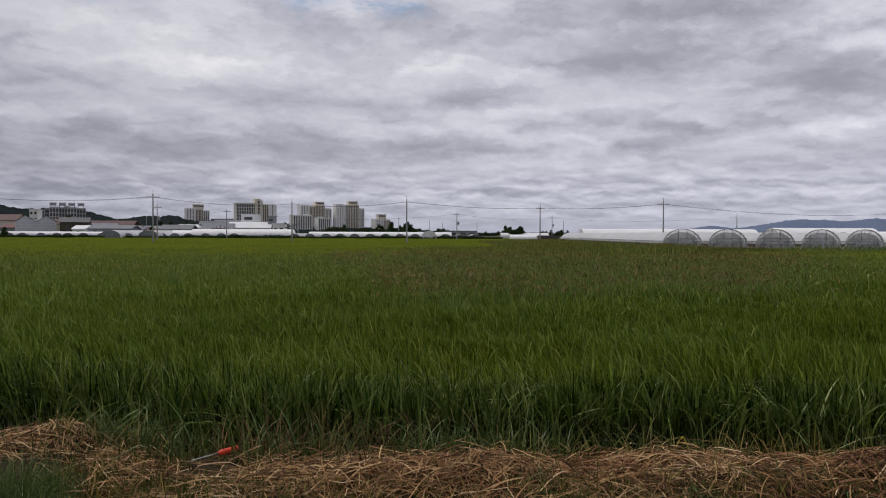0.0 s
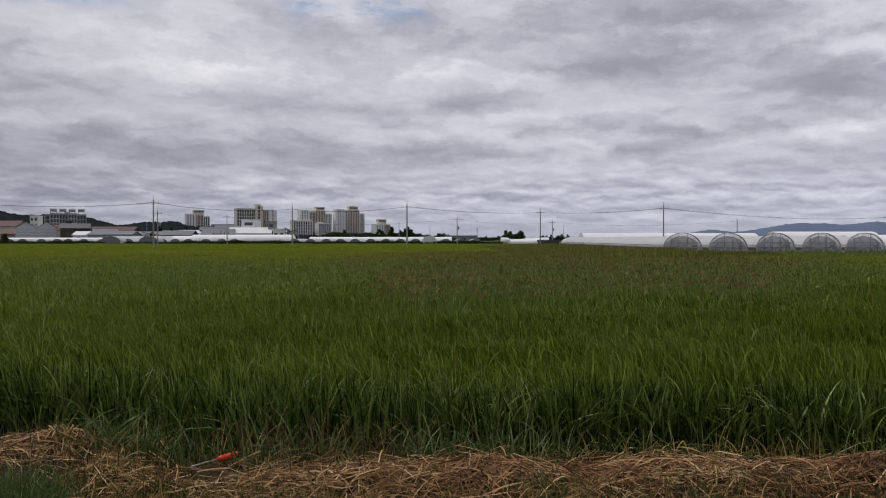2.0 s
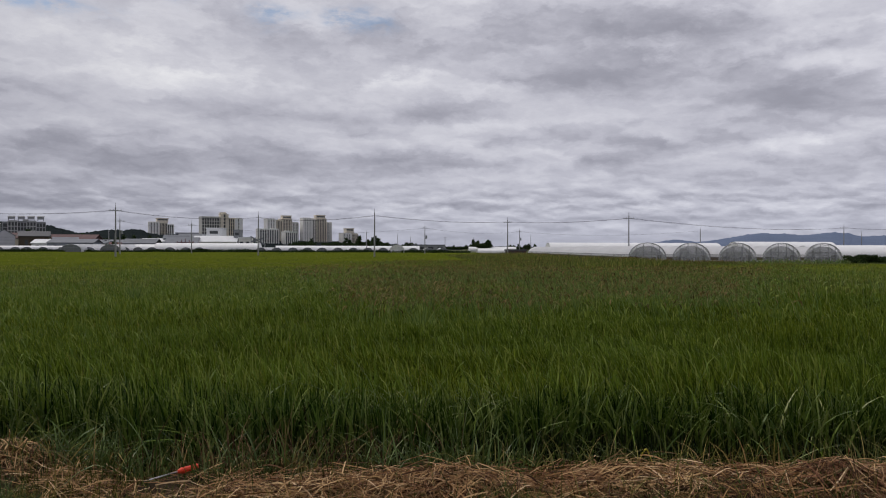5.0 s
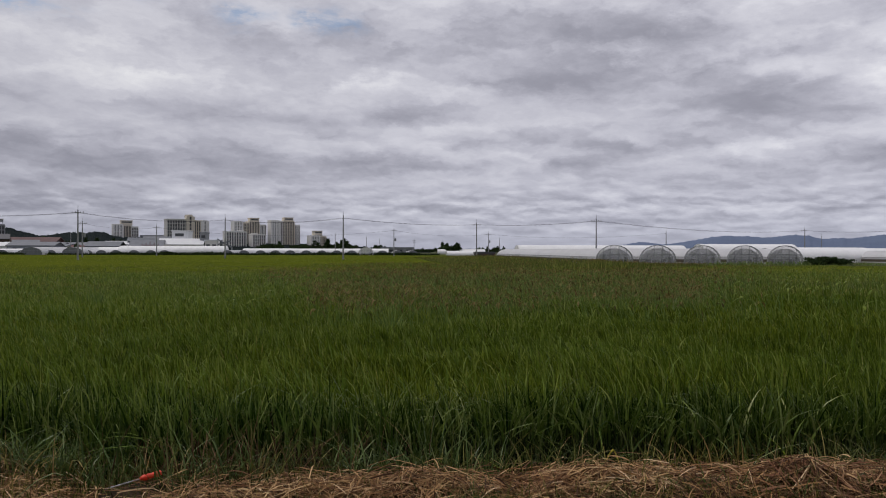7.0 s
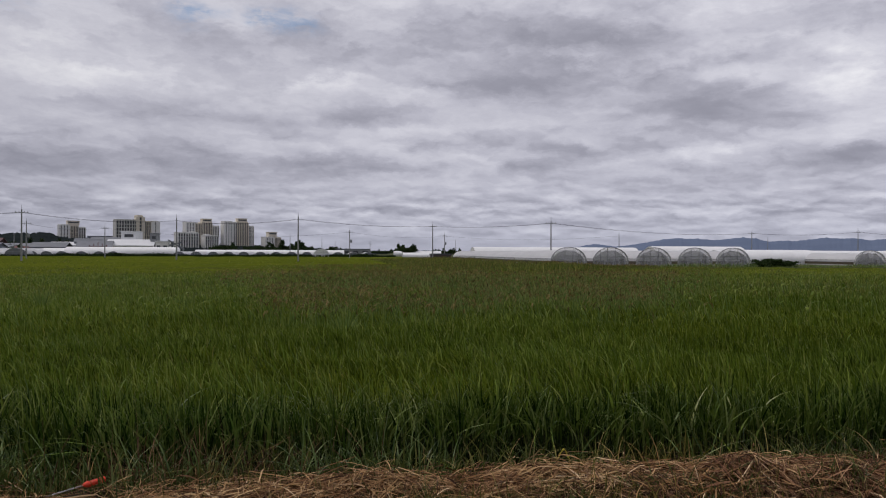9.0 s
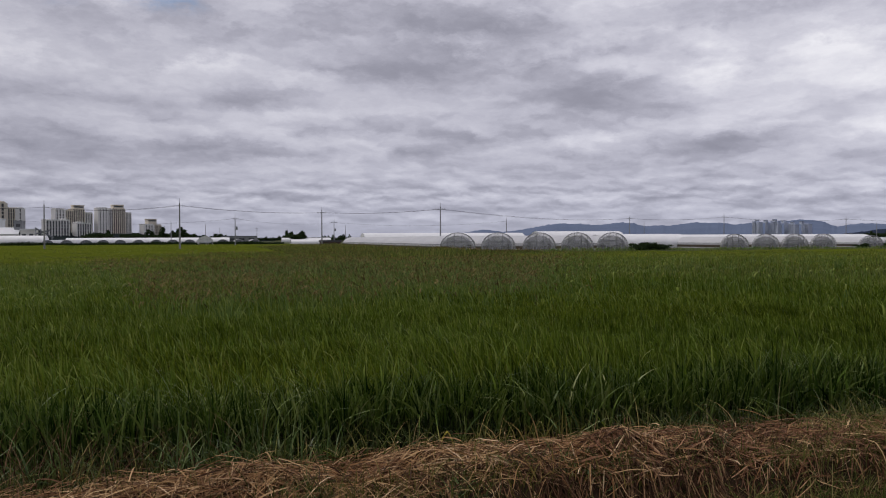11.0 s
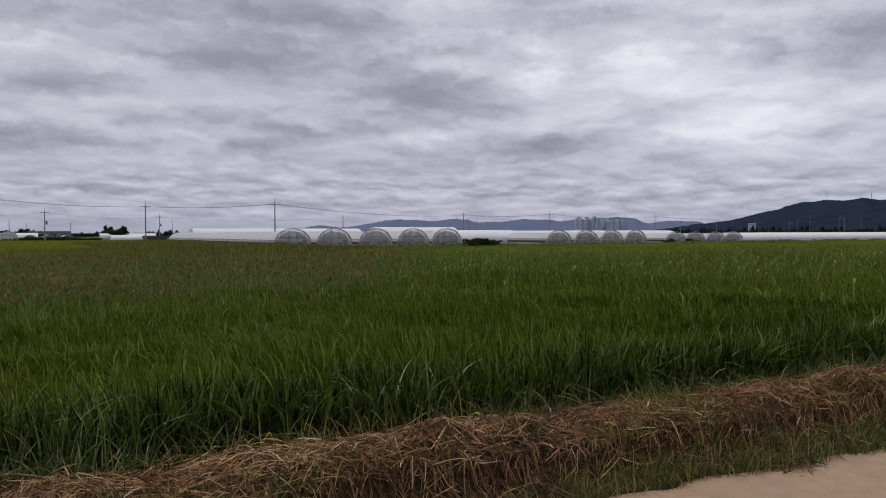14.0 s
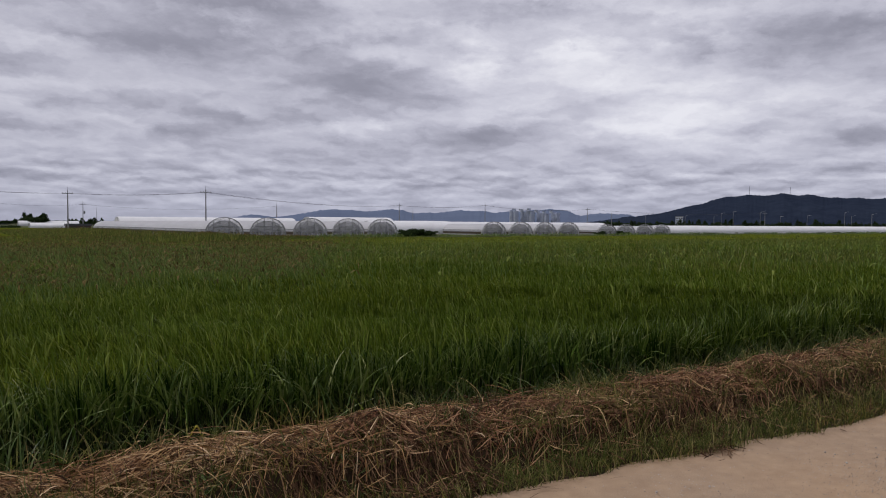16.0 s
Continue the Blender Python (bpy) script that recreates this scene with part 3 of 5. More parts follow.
# ---- hills and far distance ----
def hill_object(name, label, d, tops, depth, material, wiggle, step=0.05):
    """A long rise seen from the side: tops are pairs of bearing and height."""
    az = np.arange(tops[0][0], tops[-1][0] + 1e-6, step)
    hh = np.interp(az, [p[0] for p in tops], [p[1] for p in tops])
    hh = hh + wiggle * hh / max(hh.max(), 1) * (smooth_noise(az, az * 0, 0.9, 11) - 0.5) * 2 + wiggle * 0.5 * (smooth_noise(az, az * 0, 0.3, 12) - 0.5) + wiggle * 0.5 * (d < 2000) * (hh > 4) * (smooth_noise(az, az * 0, 0.09, 15) - 0.5)
    rows = np.linspace(0, 1, 9)
    co = []
    for k in rows:
        dist = d + depth * k
        z = FIELD_Z + (hh - FIELD_Z) * np.sin(np.pi * np.minimum(k * 1.0, 1)) ** 0.8
        r = np.radians(az)
        z = z + wiggle * 0.5 * (smooth_noise(az * 9, az * 0 + k * 23, 1.0, 14) - 0.5) * (hh > 4)
        co.append(np.stack([dist * np.sin(r), 0.45 + dist * np.cos(r), z + wiggle * 0.4 * (smooth_noise(az * 5, az * 0 + k * 40, 1.0, 13) - 0.5)], -1))
    co = np.array(co)
    nx = len(az)
    i = np.arange(len(rows) - 1)[:, None] * nx + np.arange(nx - 1)[None, :]
    quads = np.stack([i, i + 1, i + nx + 1, i + nx], -1).reshape(-1, 4)
    return tagged(quad_object(name, co.reshape(-1, 3), quads, material, True), label, "hill", kind="structure")


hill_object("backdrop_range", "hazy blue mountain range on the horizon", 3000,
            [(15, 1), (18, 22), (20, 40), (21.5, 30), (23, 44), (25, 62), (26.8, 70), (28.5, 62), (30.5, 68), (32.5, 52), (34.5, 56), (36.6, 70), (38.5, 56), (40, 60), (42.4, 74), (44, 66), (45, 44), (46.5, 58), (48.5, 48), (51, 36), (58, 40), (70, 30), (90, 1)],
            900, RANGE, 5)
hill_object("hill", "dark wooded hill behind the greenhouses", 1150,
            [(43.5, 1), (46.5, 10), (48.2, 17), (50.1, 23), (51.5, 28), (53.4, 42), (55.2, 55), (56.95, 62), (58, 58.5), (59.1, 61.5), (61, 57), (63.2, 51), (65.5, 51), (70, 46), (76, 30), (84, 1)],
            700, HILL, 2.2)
hill_object("low_rise", "dark wooded rise behind the town", 620,
            [(-50, 1), (-40, 26), (-33, 27), (-30.5, 25), (-29, 23), (-27.5, 21), (-25.5, 19.5), (-24, 15), (-22.4, 17), (-21, 18.2), (-19.6, 17.6), (-18.6, 13.5), (-16, 11), (-12, 10), (-4, 7), (4, 1)],
            260, LOWHILL, 2.0)


# ---- greenhouses ----
def arch(w, h, n, x=0.0):
    """A tunnel's outline: short upright sides and a round top."""
    s = h * 0.2
    return [(x - w / 2, 0)] + [(x - w / 2 * math.cos(math.pi * i / n), s + (h - s) * math.sin(math.pi * i / n)) for i in range(n + 1)] + [(x + w / 2, 0)]


def skin(outline, y0, y1, ny, thick=0.03):
    bm = bmesh.new()
    for shift in (0.0, thick):
        rows_ = []
        for k in range(ny + 1):
            y = y0 + (y1 - y0) * k / ny
            sag = 0.02 if k % 2 else 0.0
            rows_.append([bm.verts.new((x * (1 - shift * 0.3), y, max(z - shift - sag * (z > 0.3), 0))) for x, z in outline])
        for a_, b_ in zip(rows_, rows_[1:]):
            for i in range(len(outline) - 1):
                bm.faces.new((a_[i], a_[i + 1], b_[i + 1], b_[i]))
    return bm


def bent_tube(bm, pts, r, sides=5):
    """One tube through the points."""
    pts = [Vector(p) for p in pts]
    rings = []
    for i, p in enumerate(pts):
        d = (pts[min(i + 1, len(pts) - 1)] - pts[max(i - 1, 0)]).to_track_quat("Z", "Y").to_matrix()
        rings.append([bm.verts.new(p + d @ Vector((r * math.cos(2 * math.pi * k / sides), r * math.sin(2 * math.pi * k / sides), 0))) for k in range(sides)])
    for a_, b_ in zip(rings, rings[1:]):
        for k in range(sides):
            j = (k + 1) % sides
            bm.faces.new((a_[k], a_[j], b_[j], b_[k]))
    bm.faces.new(rings[0][::-1])
    bm.faces.new(rings[-1])
    return bm


def hoop(w, h, r=0.03):
    return bent_tube(bmesh.new(), [(x, 0, z) for x, z in arch(w, h, 10)], r)


def tunnel(w, h, length, cover, label, group, m, ends=True, hoops=8, end_sheet=None, bay=0.0):
    t = thing("polytunnel", label, "greenhouse", group, m)
    part("cover", skin(arch(w, h, 12), 0, length, hoops), cover, t, smooth=True)
    first = None
    for k in range(hoops + 1):
        y = -0.03 + (length + 0.06) * k / hoops
        if first is None:
            first = part("hoop", hoop(w - 0.10, h - 0.08, 0.018), STEEL, t)
            first.location.y = y
        else:
            share("hoop", first, t, Matrix.Translation((0, y, 0)))
    if ends:
        o = arch(w - 0.06, h - 0.04, 12)
        end = part("end_wall", prism(o, length - 0.05, length - 0.03), end_sheet or CLEAR, t, "plastic end sheet")
        if not bay:
            share("end_wall", end, t, Matrix.Translation((0, 0.03 - length, 0)))
        for x in (-w * 0.30, -w * 0.13, w * 0.13, w * 0.30):
            zt = h * 0.2 + h * 0.8 * math.sqrt(max(0, 1 - (x / (w / 2)) ** 2))
            part("upright", rod(bmesh.new(), (x, -0.05, 0), (x, -0.05, zt), 0.03, sides=5), STEEL, t)
        if bay:
            part("front_bay", skin(arch(w + 0.25, h + 0.42, 12), -bay, -0.12, 2), CLEAR, t, "clear plastic front bay", smooth=True)
            rib = part("hoop", hoop(w + 0.3, h + 0.45, 0.035), PIPE, t)
            rib.location.y = -bay
            for k in range(1, 3):
                share("hoop", rib, t, Matrix.Translation((0, -bay + bay * 0.94 * k / 2, 0)))
            for x in (-w * 0.33, -w * 0.12, w * 0.12, w * 0.33):
                zt = (h + 0.42) * (0.2 + 0.8 * math.sqrt(max(0, 1 - (x / (w / 2)) ** 2)))
                part("upright", rod(bmesh.new(), (x, -bay, 0), (x, -bay, zt), 0.04, sides=5), PIPE, t)
            for sx in (-1, 1):
                part("brace", rod(bmesh.new(), (sx * w * 0.46, -bay, 0.1), (sx * w * 0.15, -bay, h * 0.98), 0.03, sides=5), PIPE, t)
            part("lintel", rod(bmesh.new(), (-w * 0.5, -bay, h * 0.62), (w * 0.5, -bay, h * 0.62), 0.04, sides=5), PIPE, t)
            part("front_sheet", prism(arch(w + 0.18, h + 0.38, 12), -bay + 0.05, -bay + 0.07), CLEAR, t, "hazy clear front sheet")
            # Solid dark strip on each side, coloured as the shade of an open vent.
            for sx in (-1, 1):
                part("side_vent_shade", boxed(*sorted((sx * (w / 2 + 0.02), sx * (w / 2 + 0.05))), 0.3, length, 0.22, 0.62), BARK, t, "dark strip for the shade in the open side vent")
            for z in (0.66, 1.0):
                for sx in (-1, 1):
                    part("side_roll", rod(bmesh.new(), (sx * (w / 2 + 0.03), 0, z), (sx * (w / 2 + 0.03), length, z), 0.05, sides=5), PIPE, t)
            for x0, x1, zt in ((-w * 0.44, -w * 0.14, 0.75), (-w * 0.10, w * 0.12, 0.5), (w * 0.16, w * 0.30, 0.7), (w * 0.34, w * 0.46, 0.95)):
                part("low_panel", boxed(x0, x1, 0.6, 0.7, 0, zt), BARK, t, "dark low crate inside the end wall")
            for k, zt in enumerate((0.30, 0.45)):
                part("purlin", rod(bmesh.new(), (-w * 0.47, -bay, h * zt), (w * 0.47, -bay, h * zt), 0.03, sides=5), PIPE, t)
        part("crossbar", rod(bmesh.new(), (-w * 0.48, -0.05, h * 0.55), (w * 0.48, -0.05, h * 0.55), 0.03, sides=5), STEEL, t)
    return t


row = tunnel(5.1, 2.3, 92, FILM, "round polytunnel with clear end wall and white film sides", "polytunnels by the field", pose(34.0, 105.5, FIELD_Z), hoops=14, bay=0.5)
for x in (40.6, 47.5, 54.2, 60.6):
    copy_thing(row, pose(x, 105.5 + 0.04 * (x - 33), FIELD_Z))
row2 = tunnel(5.0, 2.25, 60, FILM, "round polytunnel with white film roof beyond the bush", "polytunnels by the field", pose(83.9, 106.5, FIELD_Z), hoops=10, bay=0.5)
row2.scale = (1, 1, 0.9)
for x in (90.3, 96.4, 102.6, 113.4, 119, 125, 130.5):
    c = copy_thing(row2, pose(x, 106.5, FIELD_Z))
    c.scale = (1, 1, 0.9 if x < 110 else 0.78)
for x0, x1, y, w, h, lab in ((66, 128, 122, 6, 2.45, "long white plastic tunnel behind the round ones"), (134, 330, 112, 6, 1.9, "long tunnel under white cover cloth"),
                             (40, 90, 214, 9, 3.55, "bright white greenhouse roof behind the tunnels"), (83.5, 109, 188, 9, 3.75, "tall bright white greenhouse"),
                             (96, 141, 205, 9, 3.0, "long white greenhouse behind the tunnels"), (26.2, 37.5, 290, 6, 1.75, "short white plastic tunnel")):
    t = tunnel(w, h, x1 - x0, CLOTH, lab, "white greenhouses", pose(x0, y, FIELD_Z, 0, 0, -90), hoops=max(4, int((x1 - x0) / 8)), end_sheet=CLOTH)
    if y < 150:
        slit = random.Random(int(x0))
        at_ = 3.0
        while at_ < x1 - x0 - 6:
            long_ = slit.uniform(1.0, 5.0)
            # Dark box set on the film to stand for a shaded gap.
            part("gap_shade_patch", boxed(w / 2 - 0.02, w / 2 + 0.03, at_, at_ + long_, 0.06, slit.uniform(0.12, 0.32)), BARK, t, "dark patch for the shade in a gap under the rolled-up film")
            at_ += long_ + slit.uniform(2.0, 9.0)
left = tunnel(4.2, 1.9, 26, FILM, "low round polytunnel at the far edge of the rice", "far polytunnels", pose(-188, 300, FIELD_Z), hoops=5, end_sheet=GREY_ROOF)
for k in range(1, 34):
    x = -188 + 6.1 * k
    if -84 < x < -60:
        continue
    copy_thing(left, pose(x, 300 + 2 * math.sin(k * 1.7), FIELD_Z))
for x0, x1, y, h in ((-205, -128, 332, 2.4), (-116, -78, 318, 3.1), (-60, 4, 334, 2.7), (33, 60, 420, 2.6), (-104, -62, 308, 3.6)):
    tunnel(7, h, x1 - x0, CLOTH, "long white plastic greenhouse at the edge of the town", "white greenhouses", pose(x0, y, FIELD_Z, 0, 0, -90), hoops=max(4, int((x1 - x0) / 8)), end_sheet=CLOTH)
big_dome = tunnel(8.0, 3.0, 30, FILM, "larger round grey greenhouse among the low ones", "far polytunnels", pose(-131.5, 292, FIELD_Z), hoops=5, end_sheet=GREY_ROOF)
copy_thing(big_dome, pose(-118, 296, FIELD_Z))
tunnel(6.0, 3.2, 20, CLOTH, "white round-topped greenhouse standing alone", "far polytunnels", pose(-5.4, 296, FIELD_Z), hoops=5, end_sheet=CLOTH)


# ---- apartment blocks and houses ----
def apartment(x, y, turn, wings, pent, label, glass):
    """Wings side by side, each its own height and setback; pent: the stair tower on the roof."""
    t = thing("apartment_building", label, "apartment building", "apartment blocks", pose(x, y, FIELD_Z, 0, 0, turn))
    for x0, x1, back, h, wall, cols, wide in wings:
        wing = part("wing", boxed(x0, x1, back, back + 11, 0, h), wall, t)
        part("parapet", boxed(x0 - 0.15, x1 + 0.15, back - 0.25, back + 11.2, h, h + 0.7), wall, wing)
        floors = max(4, int(h / 2.8))
        cols = int(cols * 1.7)
        cw, fh = (x1 - x0) / cols, (h - 1.5) / floors
        pane = pier = slab = None
        for k in range(cols + 1):
            m = Matrix.Translation((x0 + cw * k, back, 0))
            if pier is None:
                pier = part("balcony_pier", boxed(-cw * (0.5 - wide), cw * (0.5 - wide), -1.1, 0.0, 0, h - 0.2), wall, wing)
                pier.matrix_basis = m
            else:
                share("balcony_pier", pier, wing, m)
        for f in range(floors):
            m = Matrix.Translation((0, back, 1.1 + fh * f))
            if 0.27 < wide < 0.33:
                pass
            elif slab is None:
                slab = part("balcony_rail", boxed(x0 + 0.1, x1 - 0.1, -0.9, -0.75, -0.35, 0.3), wall, wing)
                slab.matrix_basis = m
            else:
                share("balcony_rail", slab, wing, m)
            for k in range(cols):
                m = Matrix.Translation((x0 + cw * (k + 0.5), back, 1.2 + fh * f))
                if pane is None:
                    pane = part("window", boxed(-cw * wide, cw * wide, -0.2, 0.0, 0.1, fh * 0.92), glass, wing)
                    pane.matrix_basis = m
                else:
                    share("window", pane, wing, m)
    x0, x1, z0, z1, wall = pent
    tower = part("stair_tower", boxed(x0, x1, 2, 8, z0, z1), wall, t)
    part("tower_cap", boxed(x0 - 0.4, x1 + 0.4, 1.6, 8.4, z1, z1 + 0.5), wall, tower)
    part("tower_opening", boxed(x0 + 0.6, x1 - 0.6, 1.9, 2.0, z1 - 1.7, z1 - 0.6), glass, tower)
    return t


def spot(az, ahead):
    return math.tan(radians(az)) * ahead, ahead + 0.45


W, C, G = WHITE_WALL, CREAM_WALL, PALE_STONE
for az, ahead, turn, wings, pent, lab in (
        (-18.35, 700, 28, ((-10.5, -3, 0, 25, W, 2, 0.16), (-3, 5, 1.5, 24.5, C, 4, 0.3), (5, 10.5, 0.3, 23, W, 2, 0.3)), (-4, 6, 25, 28.7, C), "white and cream mid-rise apartment block with striped front"),
        (-14.2, 640, 28, ((-16.5, 0, 0, 27.4, G, 5, 0.36), (0, 4.2, -1.2, 30.5, C, 1, 0.2), (4.2, 12.5, 0.5, 26.6, C, 3, 0.32), (12.5, 16.5, 0, 26.8, W, 1, 0.12)), (0.2, 4, 30.5, 31.5, C), "grey and cream apartment block with a taller stair tower"),
        (-9.7, 690, 28, ((-15, -8, 0, 27.8, W, 2, 0.2), (-8, -1, 1.2, 26.8, C, 3, 0.3), (-1, 8, 0.4, 28, C, 4, 0.3), (8, 15, 2, 25, W, 3, 0.28)), (0, 8.5, 28, 31.2, C), "cream apartment block with a yellow roof tower"),
        (-10.75, 650, 28, ((-8.5, 8.5, 0, 17.6, W, 5, 0.3),), (4, 7, 17.6, 18.6, W), "lower white apartment block with dark vertical window strips"),
        (-9.1, 652, 28, ((-5.5, 5.5, 0, 15.2, W, 4, 0.32),), (-4, -1, 15.2, 16.2, W), "low white block with dark balcony strips"),
        (-7.1, 700, 28, ((-14, -7, 0, 29.2, W, 2, 0.14), (-7, -2, 0.8, 28.5, W, 2, 0.3), (-2, 8, 0.2, 29, C, 4, 0.28), (8, 14, 1.6, 25.5, W, 3, 0.28)), (-1, 8, 29, 32.2, C), "tall white and cream apartment tower with striped balconies"),
        (-4.62, 700, 28, ((-7.5, 0, 0, 15.2, W, 2, 0.18), (0, 7.5, 1, 14.8, C, 4, 0.3)), (-3.8, 4.2, 15.2, 19.8, C), "small cream apartment block behind trees")):
    x, y = spot(az, ahead)
    apartment(x, y, turn, wings, pent, lab, GLASS)
for k, (h_, back_) in enumerate(((31, 0), (30, 12), (31.5, 4), (29, 16), (26, 2), (27, 14))):
    p = ring(39.8 + 0.575 * k, 1500)
    apartment(p.x, p.y, -78, ((-6, -0.5, back_, h_, HAZY_WALL, 2, 0.28), (-0.5, 5.5, back_ + 2, h_ - 2, HAZY_WALL, 2, 0.24)), (-3, 2.5, h_ - 2, h_ + 3, HAZY_WALL), "pale high-rise tower in a distant cluster", HAZY_GLASS)


def gable_house(name, x, y, w, deep, wall_h, roof_h, turn, wall, roof, label, windows=3):
    t = thing(name, label, "house", "town buildings", pose(x, y, FIELD_Z, 0, 0, turn))
    part("wall", boxed(-w / 2, w / 2, 0, deep, 0, wall_h), wall, t)
    part("roof", prism([(-0.5, wall_h - 0.15), (deep / 2, wall_h + roof_h), (deep + 0.5, wall_h - 0.15), (deep + 0.5, wall_h + 0.1), (deep / 2, wall_h + roof_h + 0.3), (-0.5, wall_h + 0.1)], -w / 2 - 0.4, w / 2 + 0.4), roof, t).matrix_basis = Matrix.Rotation(radians(90), 4, "Z") @ Matrix.Diagonal((1, -1, 1, 1))
    for g in (-w / 2 + 0.02, w / 2 - 0.02):
        bm = bmesh.new()
        bm.faces.new([bm.verts.new(v) for v in ((g, 0, wall_h), (g, deep, wall_h), (g, deep / 2, wall_h + roof_h))])
        bmesh.ops.solidify(bm, geom=bm.faces[:], thickness=0.1)
        part("gable", bm, wall, t)
    for k in range(windows):
        xx = -w / 2 + w * (k + 0.5) / windows
        part("window", boxed(xx - 0.7, xx + 0.7, -0.06, 0.0, wall_h * 0.4, wall_h * 0.75), GLASS, t)
    return t


def flat_house(name, x, y, w, deep, h, turn, wall, roof, label, cols=4, floors=2, cat="building", win=(0.28, 0.4)):
    t = thing(name, label, cat, "town buildings", pose(x, y, FIELD_Z, 0, 0, turn))
    part("wall", boxed(-w / 2, w / 2, 0, deep, 0, h), wall, t)
    part("parapet", boxed(-w / 2 - 0.25, w / 2 + 0.25, -0.25, deep + 0.25, h, h + 0.6), roof, t)
    pane = None
    for c in range(cols):
        for f in range(floors):
            m = Matrix.Translation((-w / 2 + w * (c + 0.5) / cols, 0, h * (f + 0.35) / floors))
            if pane is None:
                pane = part("window", boxed(-w / cols * win[0], w / cols * win[0], -0.08, 0.0, 0, h / floors * win[1]), GLASS, t)
                pane.matrix_basis = m
            else:
                share("window", pane, t, m)
    return t


def twin_gable(az, ahead, w, h, peak):
    x, y = spot(az, ahead)
    t = thing("warehouse", "pale lilac-grey warehouse with two gabled bays", "warehouse", "town buildings", pose(x, y, FIELD_Z, 0, 0, -az))
    prof = [(-w / 2, 0), (-w / 2, h), (-w / 4, peak), (0, h), (w / 4, peak), (w / 2, h), (w / 2, 0)]
    part("wall", prism(prof, 0, 12), PALE_CLAD, t)
    for x0, x1, z0, z1 in ((-w / 2 - 0.3, -w / 4, h, peak), (-w / 4, 0, peak, h), (0, w / 4, h, peak), (w / 4, w / 2 + 0.3, peak, h)):
        part("roof_slope", prism([(x0, z0 + 0.02), (x1, z1 + 0.02), (x1, z1 + 0.22), (x0, z0 + 0.22)], -0.5, 12.3), GREY_ROOF, t)
    for k in range(5):
        part("cladding_rail", boxed(-w / 2, w / 2, -0.05, 0.0, h * (k + 0.5) / 5, h * (k + 0.5) / 5 + 0.2), GREY_WALL, t)
    return t


twin_gable(-28.85, 345, 17.0, 6.9, 9.6)
for az, ahead, w, deep, wh, rh, turn, wall, roof, lab in (
        (-31.2, 370, 22, 9, 8.0, 2.8, -6, CREAM_WALL, RED_ROOF, "house with a faded red roof"), (-27.0, 380, 17, 9, 6.2, 2.6, 5, CREAM_WALL, RED_ROOF, "house with a red pitched roof behind the warehouse"),
        (-24.3, 345, 20, 12, 3.8, 1.5, 4, BLUEGREY, GREY_ROOF, "long low shed with a grey roof"), (-24.3, 430, 27, 12, 6.4, 2.4, 3, RED_ROOF, RED_ROOF, "long dark red warehouse"),
        (-19.9, 350, 15, 9, 3.6, 2.0, 0, BLUEGREY, BLUE_ROOF, "small house with a blue roof"), (-21.3, 400, 24, 10, 4.4, 1.2, 0, CREAM_WALL, GREY_ROOF, "low cream shed with grey roof"),
        (-17.0, 340, 14, 9, 3.8, 2.4, 8, CREAM_WALL, GREY_ROOF, "cream house with a pitched grey roof"), (-25.6, 350, 16, 8, 3.6, 1.6, 0, WHITE_SHEET, WHITE_SHEET, "white metal shed with shallow roof"),
        (-33.5, 360, 24, 9, 5.5, 2.2, 0, BLUEGREY, RED_ROOF, "grey house with a red roof at the edge of town"), (-18.6, 420, 20, 9, 5.0, 1.6, 0, WHITE_SHEET, WHITE_SHEET, "white shed below the apartment block")):
    x, y = spot(az, ahead)
    gable_house("house", x, y, w, deep, wh, rh, turn, wall, roof, lab)
x, y = spot(-14.7, 345)
gable_house("factory", x, y, 19.5, 13, 4.4, 2.6, 6, WHITE_WALL, WHITE_SHEET, "white factory hall with a low pitched roof", 0)
town = random.Random(12)
for k in range(50):
    x, y = spot(-33.8 + 0.37 * k + town.uniform(-0.4, 0.4), town.uniform(352, 520))
    low = 0.62 if -24.5 < -33.8 + 0.37 * k < -17.8 else 1.0
    wall_ = town.choice((CREAM_WALL, GREY_WALL, BLUEGREY, WHITE_SHEET, GREY_WALL, BARK))
    gable_house("house", x, y, town.uniform(8, 16), 8, town.uniform(3.8, 7.6) * low, town.uniform(1.2, 2.6) * low, town.uniform(-30, 30), wall_, town.choice((GREY_ROOF, RED_ROOF, BLUE_ROOF, DARK_METAL, RED_ROOF, RUST_ROOF)), "small town house with a pitched roof among others", 2)
for az, ahead, w, deep, h, wall, roof, cols, floors, lab in (
        (-14.75, 355, 7.0, 10, 10.6, WHITE_SHEET, WHITE_SHEET, 1, 3, "upper white tower of the factory"), (-13.1, 350, 3.0, 5, 9.6, GREY_WALL, GREY_WALL, 1, 3, "grey silo block beside the factory"),
        (-12.55, 340, 5.4, 6, 6.0, WHITE_WALL, WHITE_SHEET, 2, 1, "small white factory annexe building"), (-29.0, 480, 5.2, 6, 16.4, WHITE_WALL, WHITE_WALL, 2, 4, "slim white tower behind the roofs"),
        (-16.3, 700, 30, 10, 15.0, BLUEGREY, GREY_WALL, 8, 4, "blue-grey offices in the distance"), (1.2, 430, 22, 8, 3.2, GREY_WALL, GREY_ROOF, 4, 1, "low grey shed by the tunnels"), (8.2, 240, 6.4, 4, 0.9, RED_ROOF, DARK_METAL, 2, 1, "low dark red shed beyond the rice")):
    x, y = spot(az, ahead)
    flat_house("building", x, y, w, deep, h, 0, wall, roof, lab, cols, floors)
cxx, cyy = spot(-11.55, 338)
